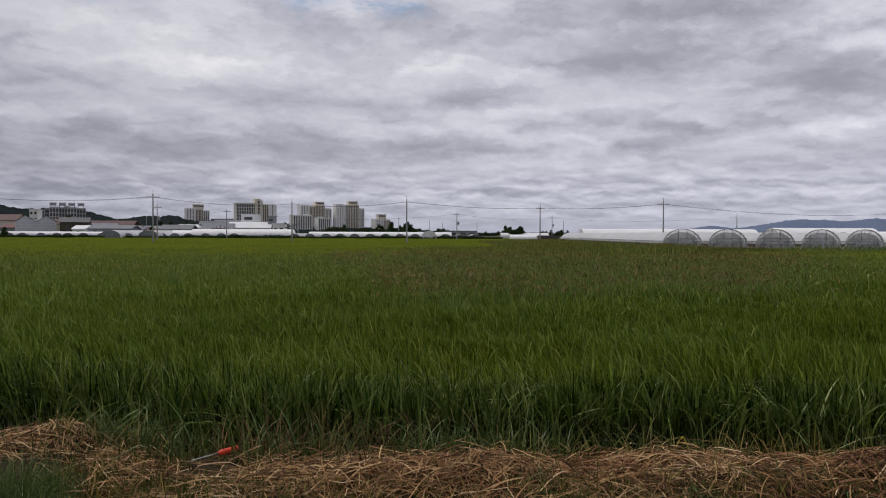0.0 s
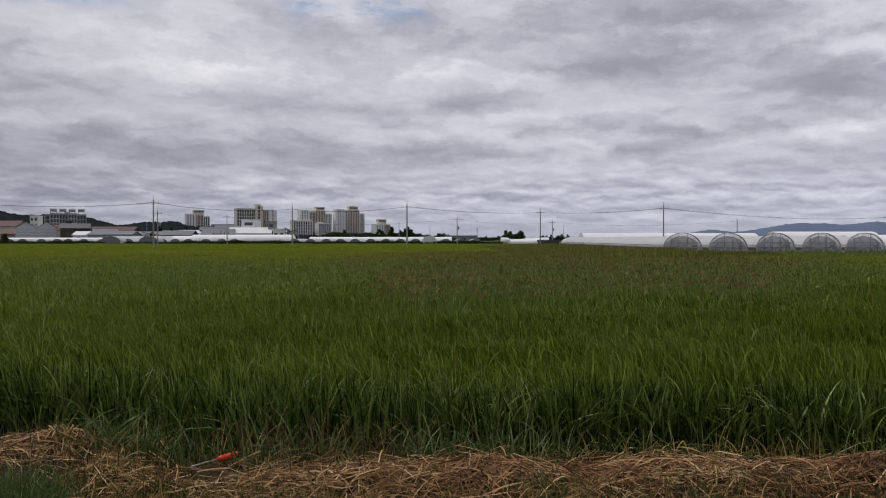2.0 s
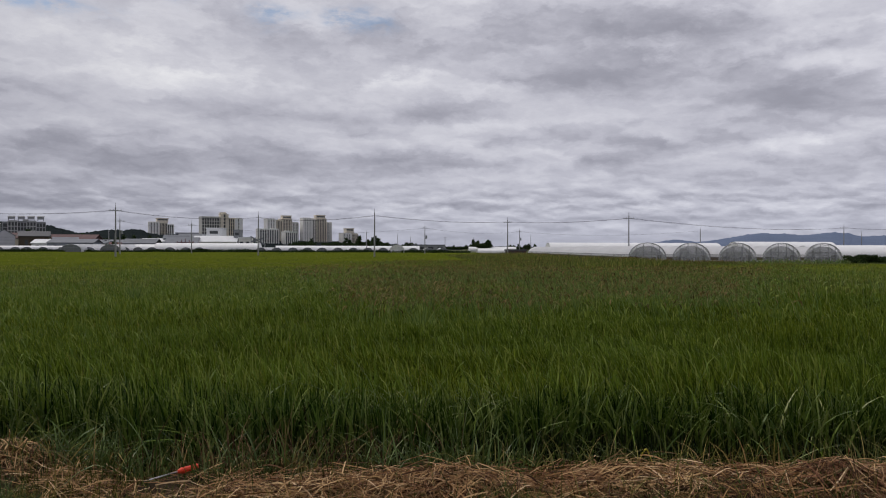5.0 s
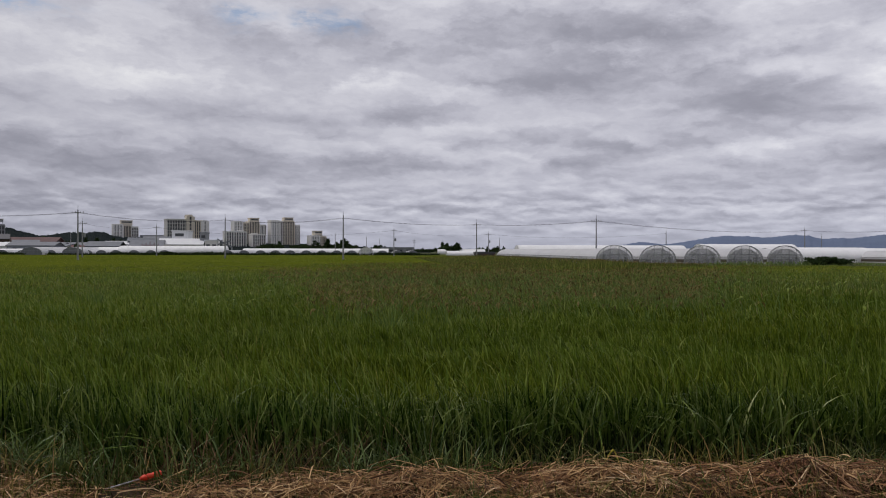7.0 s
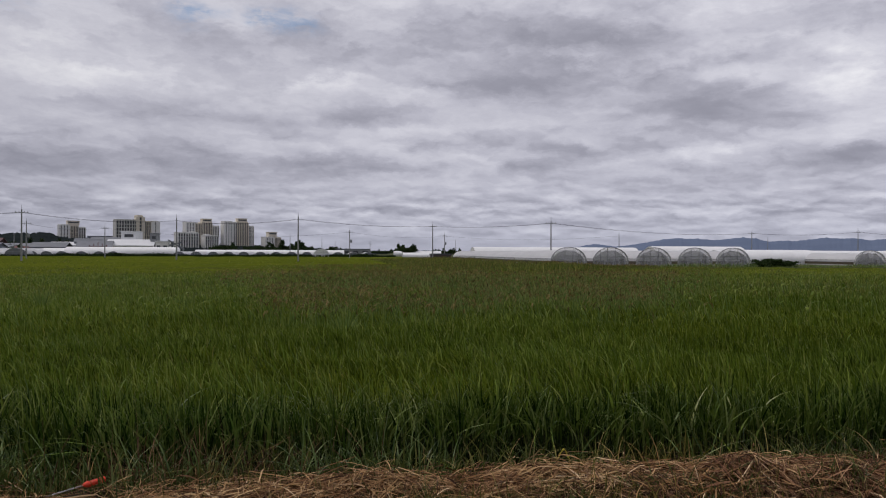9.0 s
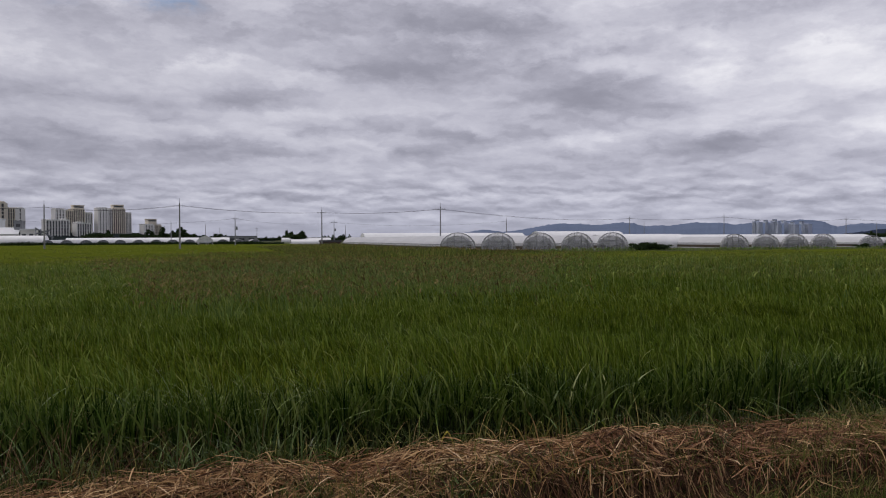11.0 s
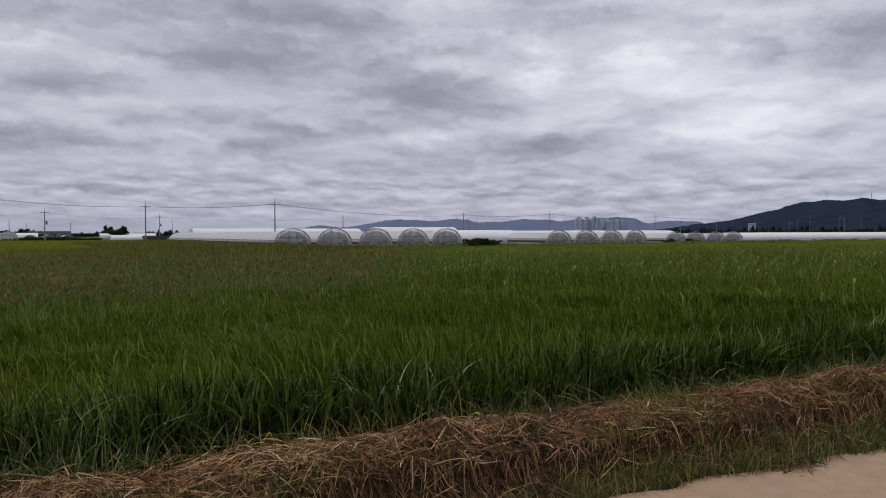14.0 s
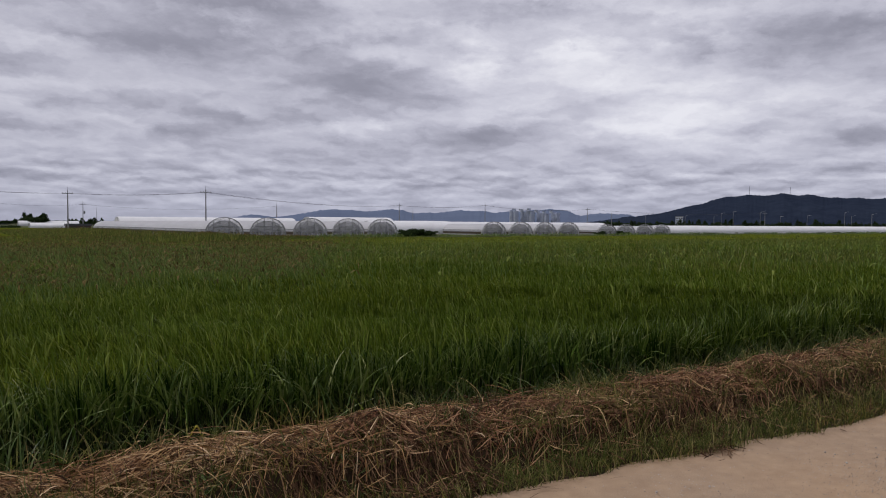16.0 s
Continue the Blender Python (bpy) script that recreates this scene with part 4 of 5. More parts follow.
conveyor = thing("conveyor", "grey inclined conveyor on trestle legs beside the factory", "conveyor", m=pose(cxx, cyy, FIELD_Z))
for x0, z0, x1, z1 in ((-3.4, 6.6, 3.2, 2.6), (-3.0, 4.2, 2.0, 5.6)):
    part("belt_truss", prism([(x0, z0), (x1, z1), (x1, z1 + 0.6), (x0, z0 + 0.6)], -0.5, 0.5), GREY_ROOF, conveyor)
for x0, z0 in ((-3.2, 6.6), (-1.2, 5.2), (0.8, 5.0), (2.8, 2.9)):
    part("trestle_leg", rod(bmesh.new(), (x0, 0, 0), (x0, 0, z0), 0.16, sides=6), STEEL, conveyor)
cxx, cyy = spot(-16.75, 330)
rack = thing("scaffold", "rust-brown steel scaffold in front of the sheds", "scaffold", m=pose(cxx, cyy, FIELD_Z))
for k in range(5):
    part("standard", rod(bmesh.new(), (-3.4 + 1.7 * k, 0, 0), (-3.4 + 1.7 * k, 0, 5.6 - 0.5 * abs(k - 2)), 0.14, sides=6), RUST_ROOF, rack)
for z0 in (2.2, 4.0):
    part("ledger", rod(bmesh.new(), (-3.6, 0, z0), (3.6, 0, z0), 0.14, sides=6), RUST_ROOF, rack)
bx0, by0 = spot(-27.02, 520)
apartment(bx0, by0, 27, ((-13.5, -10.2, 2.0, 18.4, GREY_WALL, 1, 0.36), (-10.2, -4.6, 0.0, 19.3, SLAB_GREY, 2, 0.36), (-4.6, 1.0, 1.0, 19.0, GREY_WALL, 2, 0.36), (1.0, 6.6, 0.0, 19.3, SLAB_GREY, 2, 0.36), (6.6, 12.4, 1.2, 18.6, GREY_WALL, 2, 0.36)),
          (-1.2, 1.2, 19.0, 20.3, SLAB_GREY), "grey and white apartment slab with roof tanks", GLASS)
for k in range(4):
    m = pose(bx0, by0, FIELD_Z, 0, 0, 27) @ Matrix.Translation((-8.2 + 5.9 * k, 5, 19.7))
    t = thing("roof_tank", "grey box tank with a pale cap on the slab block's roof", "tank", "roof tanks", m)
    part("tank", boxed(-2.1, 2.1, -1.2, 1.2, 1.3, 2.9, bevel=0.15), GREY_WALL, t)
    part("cap", boxed(-2.3, 2.3, -1.4, 1.4, 2.9, 3.5), WHITE_WALL, t)
    for sx in (-1.8, 1.8):
        part("leg", boxed(sx - 0.18, sx + 0.18, -0.18, 0.18, 0.2, 1.3), DARK_METAL, t)
p = ring(52.2, 900)
flat_house("building", p.x, p.y, 8, 8, 11.5, -50, HAZY_WALL, WHITE_WALL, "pale house at the foot of the wooded hill", 3, 4)


# ---- poles and wires ----
def utility_pole(x, y, h, arms, label, transformer=False, base=FIELD_Z, r=0.19):
    t = thing("utility_pole", label, "utility pole", "utility poles", pose(x, y, base, 0, 0, -math.degrees(math.atan2(x, y))))
    part("shaft", rod(bmesh.new(), (0, 0, 0), (0, 0, h), r, r * 0.55, 10), CONCRETE, t)
    for k in range(arms):
        z = h - 0.7 - 1.5 * k
        arm = part("crossarm", boxed(-1.15, 1.15, -0.25, -0.14, z, z + 0.12), STEEL, t)
        for xx in (-1.0, -0.45, 0.45, 1.0):
            part("insulator", lathe(bmesh.new(), [(0.03, z + 0.12), (0.07, z + 0.16), (0.04, z + 0.24), (0.07, z + 0.28), (0.03, z + 0.36)], 8), CERAMIC, arm).location = (xx, -0.195, 0)
    part("tip", rod(bmesh.new(), (0, 0, h), (0, 0, h + 0.9), 0.05, 0.03, 6), STEEL, t)
    if transformer:
        part("transformer", lathe(bmesh.new(), [(0.25, h - 4.2), (0.3, h - 4.1), (0.3, h - 3.2), (0.22, h - 3.1)], 10), GREY_WALL, t).location = (0.5, 0, 0)
    return Vector((x, y, base + h))


tops = {}
for key, az, ahead, h, arms, tr in (("off", -34.0, 150, 10.2, 1, False), ("A", -21.45, 150, 9.8, 1, False), ("A2", -21.16, 205, 9.6, 1, True), ("A3", -21.87, 340, 9.6, 0, False), ("A4", -16.32, 240, 9.6, 1, False),
                                    ("G", -11.56, 178, 9.6, 0, False), ("B", -2.81, 155, 9.2, 0, False), ("C", 1.10, 250, 9.2, 1, True), ("C2", 2.68, 520, 9.6, 2, False), ("D", 7.51, 190, 9.2, 1, False),
                                    ("D2", 8.44, 300, 9.2, 1, True), ("D3", 9.31, 430, 9.2, 0, False), ("E", 16.64, 158, 9.0, 1, False), ("H", 21.75, 250, 8.6, 0, False),
                                    ("X1", -1.0, 400, 9.0, 0, False), ("X2", -3.4, 330, 9.0, 0, False), ("X3", 0.0, 520, 9.5, 0, False), ("X4", 4.9, 520, 9.5, 0, False)):
    x, y = spot(az, ahead)
    tops[key] = utility_pole(x, y, h, arms, "tall grey concrete utility pole in the fields" if not tr else "grey concrete utility pole with a transformer drum", tr)
for key, az, d, h in (("F", 31.05, 285, 9.6), ("F2", 32.1, 380, 9.0), ("J", 37.7, 302, 10.2), ("K", 45.5, 372, 10.2), ("K2", 47.3, 460, 9.0), ("off2", 58, 480, 10)):
    p = ring(az, d)
    tops[key] = utility_pole(p.x, p.y, h, 0 if key in ("F2", "K2") else 1, "distant concrete utility pole with a crossarm" if key not in ("F2", "K2") else "plain distant concrete pole")


def wire(a_, b_, drop, sag, off=0.0, r=0.024):
    cu = bpy.data.curves.new("power_cable", "CURVE")
    cu.dimensions, cu.bevel_depth, cu.bevel_resolution = "3D", r, 1
    sp = cu.splines.new("POLY")
    n = 14
    sp.points.add(n)
    d = (b_ - a_).normalized()
    s = Vector((d.y, -d.x, 0)) * off
    for i in range(n + 1):
        u = i / n
        p_ = a_.lerp(b_, u) + s
        sp.points[i].co = (p_.x, p_.y, p_.z - drop - sag * 4 * u * (1 - u), 1)
    cu.materials.append(CABLE)
    return tagged(new("power_cable", cu), "thin black power cable sagging between two poles", "cable", "power cables")


for a_, b_, sg in (("off", "A", 1.0), ("A", "G", 0.9), ("G", "B", 0.8), ("B", "D", 0.6), ("D", "E", 0.5), ("E", "F", 1.3), ("F", "J", 0.8), ("J", "K", 1.2), ("K", "off2", 1.5)):
    wire(tops[a_], tops[b_], 0.55, sg, 0.45)
    wire(tops[a_], tops[b_], 0.55, sg * 1.05, -0.45)
for a_, b_, sg in (("A2", "A4", 0.9), ("A4", "C", 2.2), ("C", "D2", 1.2), ("A3", "A2", 0.8), ("D2", "H", 1.5)):
    wire(tops[a_], tops[b_], 0.6, sg, 0.3)


def street_lamp(az, d, h):
    p = ring(az, d)
    t = thing("street_lamp", "tall grey street lamp along the distant highway", "street lamp", "highway lamps", pose(p.x, p.y, FIELD_Z, 0, 0, -az))
    part("post", rod(bmesh.new(), (0, 0, 0), (0, 0, h), 0.11, 0.07, 8), CONCRETE, t)
    arm_ = part("arm", rod(bmesh.new(), (0, 0, h), (1.6, 0, h + 0.35), 0.07, 0.05, 6), STEEL, t)
    part("lamp_head", boxed(1.4, 2.1, -0.15, 0.15, h + 0.28, h + 0.42, bevel=0.04), STEEL, arm_)


for az in (52.6, 54.6, 55.1, 55.9, 57.7, 59.0, 60.7, 63.0, 63.4, 64.6, 49.8, 66.2):
    street_lamp(az, 470 + 15 * math.sin(az * 3), 8.6 + 1.2 * math.sin(az * 7))
for az, d, h in ((56.95, 1480, 14), (59.6, 1490, 12)):
    p = ring(az, d)
    t = thing("radio_mast", "slim radio mast on the wooded hilltop", "mast", "radio masts", pose(p.x, p.y, 48))
    mast = part("mast", rod(bmesh.new(), (0, 0, 0), (0, 0, 12 + h), 0.5, 0.3, 6), STEEL, t)
    part("antenna", rod(bmesh.new(), (-1.2, 0, 9 + h), (1.2, 0, 9 + h), 0.2, 0.2, 6), STEEL, mast)


# ---- trees and bushes ----
def make_tree(name, label, h, spread, seed, leaves=900, trunk_h=0.3):
    r = np.random.default_rng(seed)
    t = thing(name, label, "tree" if name == "tree" else "bush", "trees along the fields")
    bm = bmesh.new()
    rod(bm, (0, 0, -0.2), (0.1, 0, h * 0.62), 0.035 * h, 0.012 * h, 7)
    for k in range(6):
        a_ = k * 1.1 + r.random()
        z0 = h * (trunk_h + 0.06 * k)
        rod(bm, (0.05, 0, z0), (math.cos(a_) * spread * 0.32, math.sin(a_) * spread * 0.32, z0 + h * 0.2), 0.014 * h, 0.005 * h, 5)
    part("trunk", bm, BARK, t)
    cl = r.normal(0, 1, (16, 3)) * (spread * 0.22, spread * 0.22, h * 0.17) + (0, 0, h * (0.64 if trunk_h > 0.2 else 0.42))
    pos = cl[r.integers(0, 16, leaves)] + r.normal(0, 1, (leaves, 3)) * (spread * 0.085, spread * 0.085, h * 0.075)
    pos[:, 2] = np.maximum(pos[:, 2], h * 0.08)
    d = r.normal(0, 1, (leaves, 3))
    d /= np.linalg.norm(d, axis=1)[:, None]
    s = r.normal(0, 1, (leaves, 3))
    s -= (s * d).sum(1)[:, None] * d
    s /= np.linalg.norm(s, axis=1)[:, None]
    size = h * 0.055 * r.uniform(0.7, 1.4, leaves)
    sp = np.stack([pos - d * size[:, None], pos, pos + d * size[:, None]], 1)
    w = size[:, None] * np.array([0.4, 1.3, 0.3])[None, :]
    strips("crown", sp, w, s, TREE_LEAF, t)
    return t


trees = [make_tree("tree", "dark green broadleaf tree by the far fields", 8.0, 7.5, 21), make_tree("tree", "dense dark tree with a rounded crown", 7.0, 8.5, 22), make_tree("tree", "tall dark tree among far greenhouses", 9.5, 6.5, 23)]
for k, t in enumerate(trees):
    t.matrix_basis = pose(-52 + 9 * k, 392 + 5 * k, FIELD_Z)
    t.scale = (0.7, 0.7, 0.6)
tr_rng = random.Random(4)
for az0, az1, d, n, s0, s1 in ((-9.0, -7.4, 420, 5, 1.1, 1.5), (-6.6, -5.2, 430, 4, 1.1, 1.4), (-4.9, -1.9, 440, 12, 1.1, 1.6), (-1.6, 0.2, 430, 10, 0.6, 1.0), (0.2, 2.4, 520, 14, 0.6, 0.95),
                               (4.9, 6.2, 430, 12, 1.0, 1.35), (6.4, 9.8, 440, 22, 0.55, 0.85), (-25.0, -23.4, 420, 5, 0.5, 0.7), (-32.5, -30.6, 295, 3, 0.6, 0.8), (-13.2, -12.2, 500, 3, 0.9, 1.2),
                               (2.4, 5.2, 600, 18, 0.6, 0.95), (46.2, 50.5, 480, 14, 0.7, 1.1), (50.5, 67.0, 500, 50, 0.6, 1.15), (37.2, 38.2, 330, 2, 0.4, 0.5), (-19.0, -14.0, 460, 7, 0.5, 0.8), (-27.0, -25.4, 440, 4, 1.5, 2.1), (-33.4, -31.4, 440, 4, 1.3, 1.9), (-26, -15.5, 540, 14, 1.4, 2.1), (-24.0, -16, 380, 4, 0.7, 1.0)):
    for k in range(int(n * 1.7)):
        p = ring(az0 + (az1 - az0) * (k + tr_rng.random() * 0.8) / (n * 1.7), d + tr_rng.uniform(-18, 18))
        c = copy_thing(trees[tr_rng.randrange(3)], pose(p.x, p.y, FIELD_Z, 0, 0, tr_rng.uniform(0, 360)))
        sc_ = tr_rng.uniform(s0, s1) * 0.46
        c.scale = (sc_ * tr_rng.uniform(0.9, 1.3), sc_ * 1.1, sc_)
bush = make_tree("bush", "dark green bush at the edge of the rice field", 1.9, 4.2, 31, 3600, 0.1)
bush.matrix_basis = pose(60.2, 97.5, FIELD_Z)
bush.scale = (0.8, 0.7, 0.7)
for x, y, s in ((62.2, 98, 0.75), (64.2, 97.8, 0.55), (-133, 288, 0.5), (-122, 287, 0.6), (-82, 296, 0.8), (104, 99, 0.5), (110, 99.5, 0.5)):
    b_ = copy_thing(bush, pose(x, y, FIELD_Z, 0, 0, x * 37))
    b_.scale = (s * 1.2, s, s)


hx_, hn = rng.uniform(-240, 24, 16000), 16000
hb = np.stack([hx_, 296.5 + rng.normal(0, 0.8, hn), np.full(hn, FIELD_Z - 0.1)], -1)
hs = blade_spines(hb, rng.uniform(0.7, 1.4, hn) * (0.7 + 0.7 * smooth_noise(hx_, hx_ * 0, 6.0, 40)), rng.uniform(0, 6.28, hn), rng.uniform(0.1, 0.8, hn), 2)
tagged(strips("ditch_grass", hs, taper(np.full(hn, 0.22), 2), across(hn, 0, 0.8), TREE_LEAF), "dark rank grass along the ditch before the tunnels", "grass", kind="stuff")
hx_ = rng.uniform(27, 330, 14000)
hn = len(hx_)
hb = np.stack([hx_, 97.5 + rng.normal(0, 0.6, hn), np.full(hn, FIELD_Z - 0.1)], -1)
hs = blade_spines(hb, rng.uniform(0.25, 0.7, hn) * (0.5 + 0.9 * smooth_noise(hx_, hx_ * 0, 4.0, 41)), rng.uniform(0, 6.28, hn), rng.uniform(0.1, 0.8, hn), 2)
tagged(strips("ditch_grass", hs, taper(np.full(hn, 0.10), 2), across(hn, 0, 0.8), WEED), "green rank grass between the rice and the tunnels", "grass", kind="stuff")


# ---- the rice ----
def rice_edge_back(x):
    """At one end the rice stands further back behind a weedy strip."""
    return 0.5 * np.clip((-1.3 - x) / 1.0, 0, 1)


def fan(n, r0, r1, az0=-36.0, az1=70.0):
    """Places spread evenly over a ring sector about the roadside, inside the paddy."""
    r = np.sqrt(rng.uniform(r0 * r0, r1 * r1, n))
    a_ = np.radians(rng.uniform(az0, az1, n))
    x, y = r * np.sin(a_), 0.45 + r * np.cos(a_)
    edge = 5.25 + 0.18 * (smooth_noise(x, x * 0, 0.7, 20) - 0.5) + 0.5 * (smooth_noise(x, x * 0, 3.0, 21) - 0.5) + rice_edge_back(x) + 0.8 * bank_swing(x)
    k = in_paddy(x, y) & (y > edge)
    return x[k], y[k]


def weed_zone(x, y):
    """How weedy the rice is: a broad patch out in the field."""
    az = np.degrees(np.arctan2(x, y))
    r = np.hypot(x, y)
    w = np.clip((az + 5) / 6, 0, 1) * np.clip((30 - az) / 8, 0, 1) * np.clip((r - 12) / 6, 0, 1) * np.clip((150 - r) / 40, 0, 1)
    return w * np.clip(smooth_noise(x, y, 4.5, 22) * 1.7 - 0.15, 0, 1)


def rice_band(name, label, n, r0, r1, segs, width, part_h, hill, leaf):
    """Rice planted in hills: the leaves of a hill rise close together and lean with the wind over patches."""
    x, y = fan(n, r0, r1)
    hx, hy = np.floor(x / hill), np.floor(y / (hill * 1.35))
    jx, jy = smooth_noise(hx * 7.13, hy * 5.77, 1.0, 24), smooth_noise(hx * 3.91, hy * 8.37, 1.0, 25)
    cx_, cy_ = (hx + 0.25 + 0.5 * jx) * hill, (hy + 0.25 + 0.5 * jy) * hill * 1.35
    n = len(x)
    x, y = cx_ + rng.normal(0, 0.20, n) * hill, cy_ + rng.normal(0, 0.22, n) * hill
    k = in_paddy(x, y)
    x, y, cx_, cy_, jx, jy = (v[k] for v in (x, y, cx_, cy_, jx, jy))
    n = len(x)
    top = canopy_z(y) + swell(x, y) + 0.16 * (smooth_noise(x, y, 1.9, 26) - 0.5) + 0.10 * (smooth_noise(x, y, 0.55, 27) - 0.5) + 0.08 * (jx - 0.5)
    full = rng.normal(0.84, 0.07, n).clip(0.5, 1.1)
    h = full * part_h
    base = np.stack([x, y, top - 0.80 + 0.84 * (1 - part_h)], -1)
    wind = np.pi + 1.5 * (smooth_noise(x, y, 0.8, 28) - 0.5) + 0.9 * (jy - 0.5)
    lean = wind + rng.normal(0, 1.15, n)
    bend = (0.03 + 0.18 * smooth_noise(x, y, 1.1, 29) + np.abs(rng.normal(0, 0.09, n)) + (rng.random(n) < 0.2) * rng.uniform(0.3, 1.1, n)).clip(0.03, 1.3)
    sp = blade_spines(base, h, lean, bend / part_h ** 0.4, segs, 0.42)
    w = taper(rng.uniform(0.6, 1.35, n) * width, segs)
    sd = across(n, lean + np.pi / 2, 0.55)
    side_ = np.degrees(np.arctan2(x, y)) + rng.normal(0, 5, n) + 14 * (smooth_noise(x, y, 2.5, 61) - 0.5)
    # The outermost plants take the leaf colour darkened for shade.
    front = (leaf is SHADED_EDGE_RICE) & (y < 5.75 + rice_edge_back(x) + 0.8 * bank_swing(x) + 0.3 * rng.random(n))
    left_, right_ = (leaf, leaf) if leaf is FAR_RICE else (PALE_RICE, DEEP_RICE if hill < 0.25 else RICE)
    middle_ = RICE if leaf is SHADED_EDGE_RICE else leaf
    for m, mat, tone_ in ((front, SHADED_EDGE_RICE, "darkened for shade at the edge"), (~front & (side_ < -5) & (side_ > -21), left_, "paler"), (~front & ((side_ >= -5) | (side_ <= -21)) & (side_ < 45), middle_, "mid green"), (~front & (side_ >= 45), right_, "deep green")):
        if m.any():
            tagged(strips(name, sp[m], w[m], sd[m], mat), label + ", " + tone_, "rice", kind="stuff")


rice_band("rice_plants", "tall green rice plants with arching leaves along the bank", 40000, 4.5, 7.4, 5, 0.0200, 0.46, 0.21, SHADED_EDGE_RICE)
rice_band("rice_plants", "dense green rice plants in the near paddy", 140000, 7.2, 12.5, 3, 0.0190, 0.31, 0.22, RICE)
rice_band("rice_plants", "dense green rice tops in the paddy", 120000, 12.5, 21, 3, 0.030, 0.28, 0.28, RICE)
rice_band("rice_plants", "green rice tops further out in the paddy", 120000, 21, 44, 2, 0.046, 0.31, 0.42, FAR_RICE)
rice_band("rice_plants", "distant green rice tops", 130000, 44, 112, 1, 0.10, 0.40, 0.8, FAR_RICE)
rice_band("rice_plants", "rice tops of the farthest plots", 100000, 112, 292, 1, 0.28, 0.36, 1.6, FAR_RICE)


def weeds(name, label, n, r0, r1, width, segs, tall, heads):
    x, y = fan(n, r0, r1)
    k = rng.random(len(x)) < weed_zone(x, y)
    x, y = x[k], y[k]
    n = len(x)
    h = rng.normal(tall, 0.15, n).clip(0.25, 1.0)
    base = np.stack([x, y, canopy_z(y) - 0.28], -1)
    lean = np.pi + rng.normal(0, 0.8, n)
    bend = np.abs(rng.normal(0.35, 0.2, n))
    sp = blade_spines(base, h, lean, bend, segs)
    tagged(strips(name, sp, taper(np.full(n, width), segs), across(n, lean + np.pi / 2, 0.6), WEED), label, "weeds", kind="stuff")
    if heads:
        m = np.arange(n) % heads == 0
        tip = sp[m, -1]
        ln, c = lean[m], m.sum()
        for j in range(3):
            b0 = tip - np.array([0, 0, 0.02 * j])
            s2 = blade_spines(b0, np.full(c, 0.17) * rng.uniform(0.7, 1.3, c), ln + rng.normal(0, 0.35, c), rng.uniform(0.6, 1.4, c), 3, 0.9)
            tagged(strips("seed_heads", s2, taper(np.full(c, 0.016 + width * 0.35), 3, 2.5, 0.2), across(c, 0, 0.9), HEAD), "brown nodding seed heads of weeds above the rice", "weeds", kind="stuff")


weeds("weed_grass", "blue-green barnyard grass growing among the rice", 38000, 8, 22, 0.018, 3, 0.48, 22)
weeds("weed_grass", "taller weedy grass further out in the rice", 70000, 22, 45, 0.032, 2, 0.48, 8)
weeds("weed_grass", "distant brownish weeds over the rice", 100000, 45, 108, 0.07, 1, 0.48, 3)


def tall_grass(label, n, r0, r1, az0, az1, width, rise, head=HEAD):
    """Single tall stems with a long drooping head, well above the rice."""
    x, y = fan(n, r0, r1, az0, az1)
    k = rng.random(len(x)) < np.clip(2.2 * smooth_noise(x, y, 3.0, 70) - 0.5, 0.06, 1)
    x, y = x[k], y[k]
    n = len(x)
    lean = np.where(rng.random(n) < 0.7, 0.3, np.pi) + rng.normal(0, 0.7, n)
    h = rng.uniform(0.35, 1.0, n) * rise + 0.3
    bend = rng.uniform(0.08, 0.35, n)
    sp = blade_spines(np.stack([x, y, canopy_z(y) - 0.3], -1), h, lean, bend, 3, 0.2)
    tagged(strips("tall_grass_stems", sp, taper(np.full(n, width * 0.6), 3, 4.0, 0.5), across(n, lean + np.pi / 2, 0.5), WEED), label, "weeds", kind="stuff")
    hd = blade_spines(sp[:, -1] - np.array([0, 0, 0.02]), rng.uniform(0.12, 0.24, n), lean + rng.normal(0, 0.2, n), rng.uniform(0.7, 1.7, n), 4, 0.75)
    tagged(strips("seed_heads", hd, taper(rng.uniform(1.0, 1.9, n) * width, 4, 2.5, 0.25), across(n, lean + np.pi / 2, 0.5), head), label.replace("stems", "heads"), "weeds", kind="stuff")


tall_grass("tall green grass stems seeding above the rice", 3800, 11, 24, -6, 24, 0.014, 0.42)
tall_grass("tall brown grass stems seeding out in the rice", 6000, 24, 60, -9, 26, 0.028, 0.55)
tall_grass("scattered tall grass stems above the green rice", 3600, 14, 75, 24, 68, 0.028, 0.42, BRIGHT_LEAF)
tall_grass("a few tall grass stems over the pale rice", 2000, 14, 50, -30, -6, 0.024, 0.30, BRIGHT_LEAF)


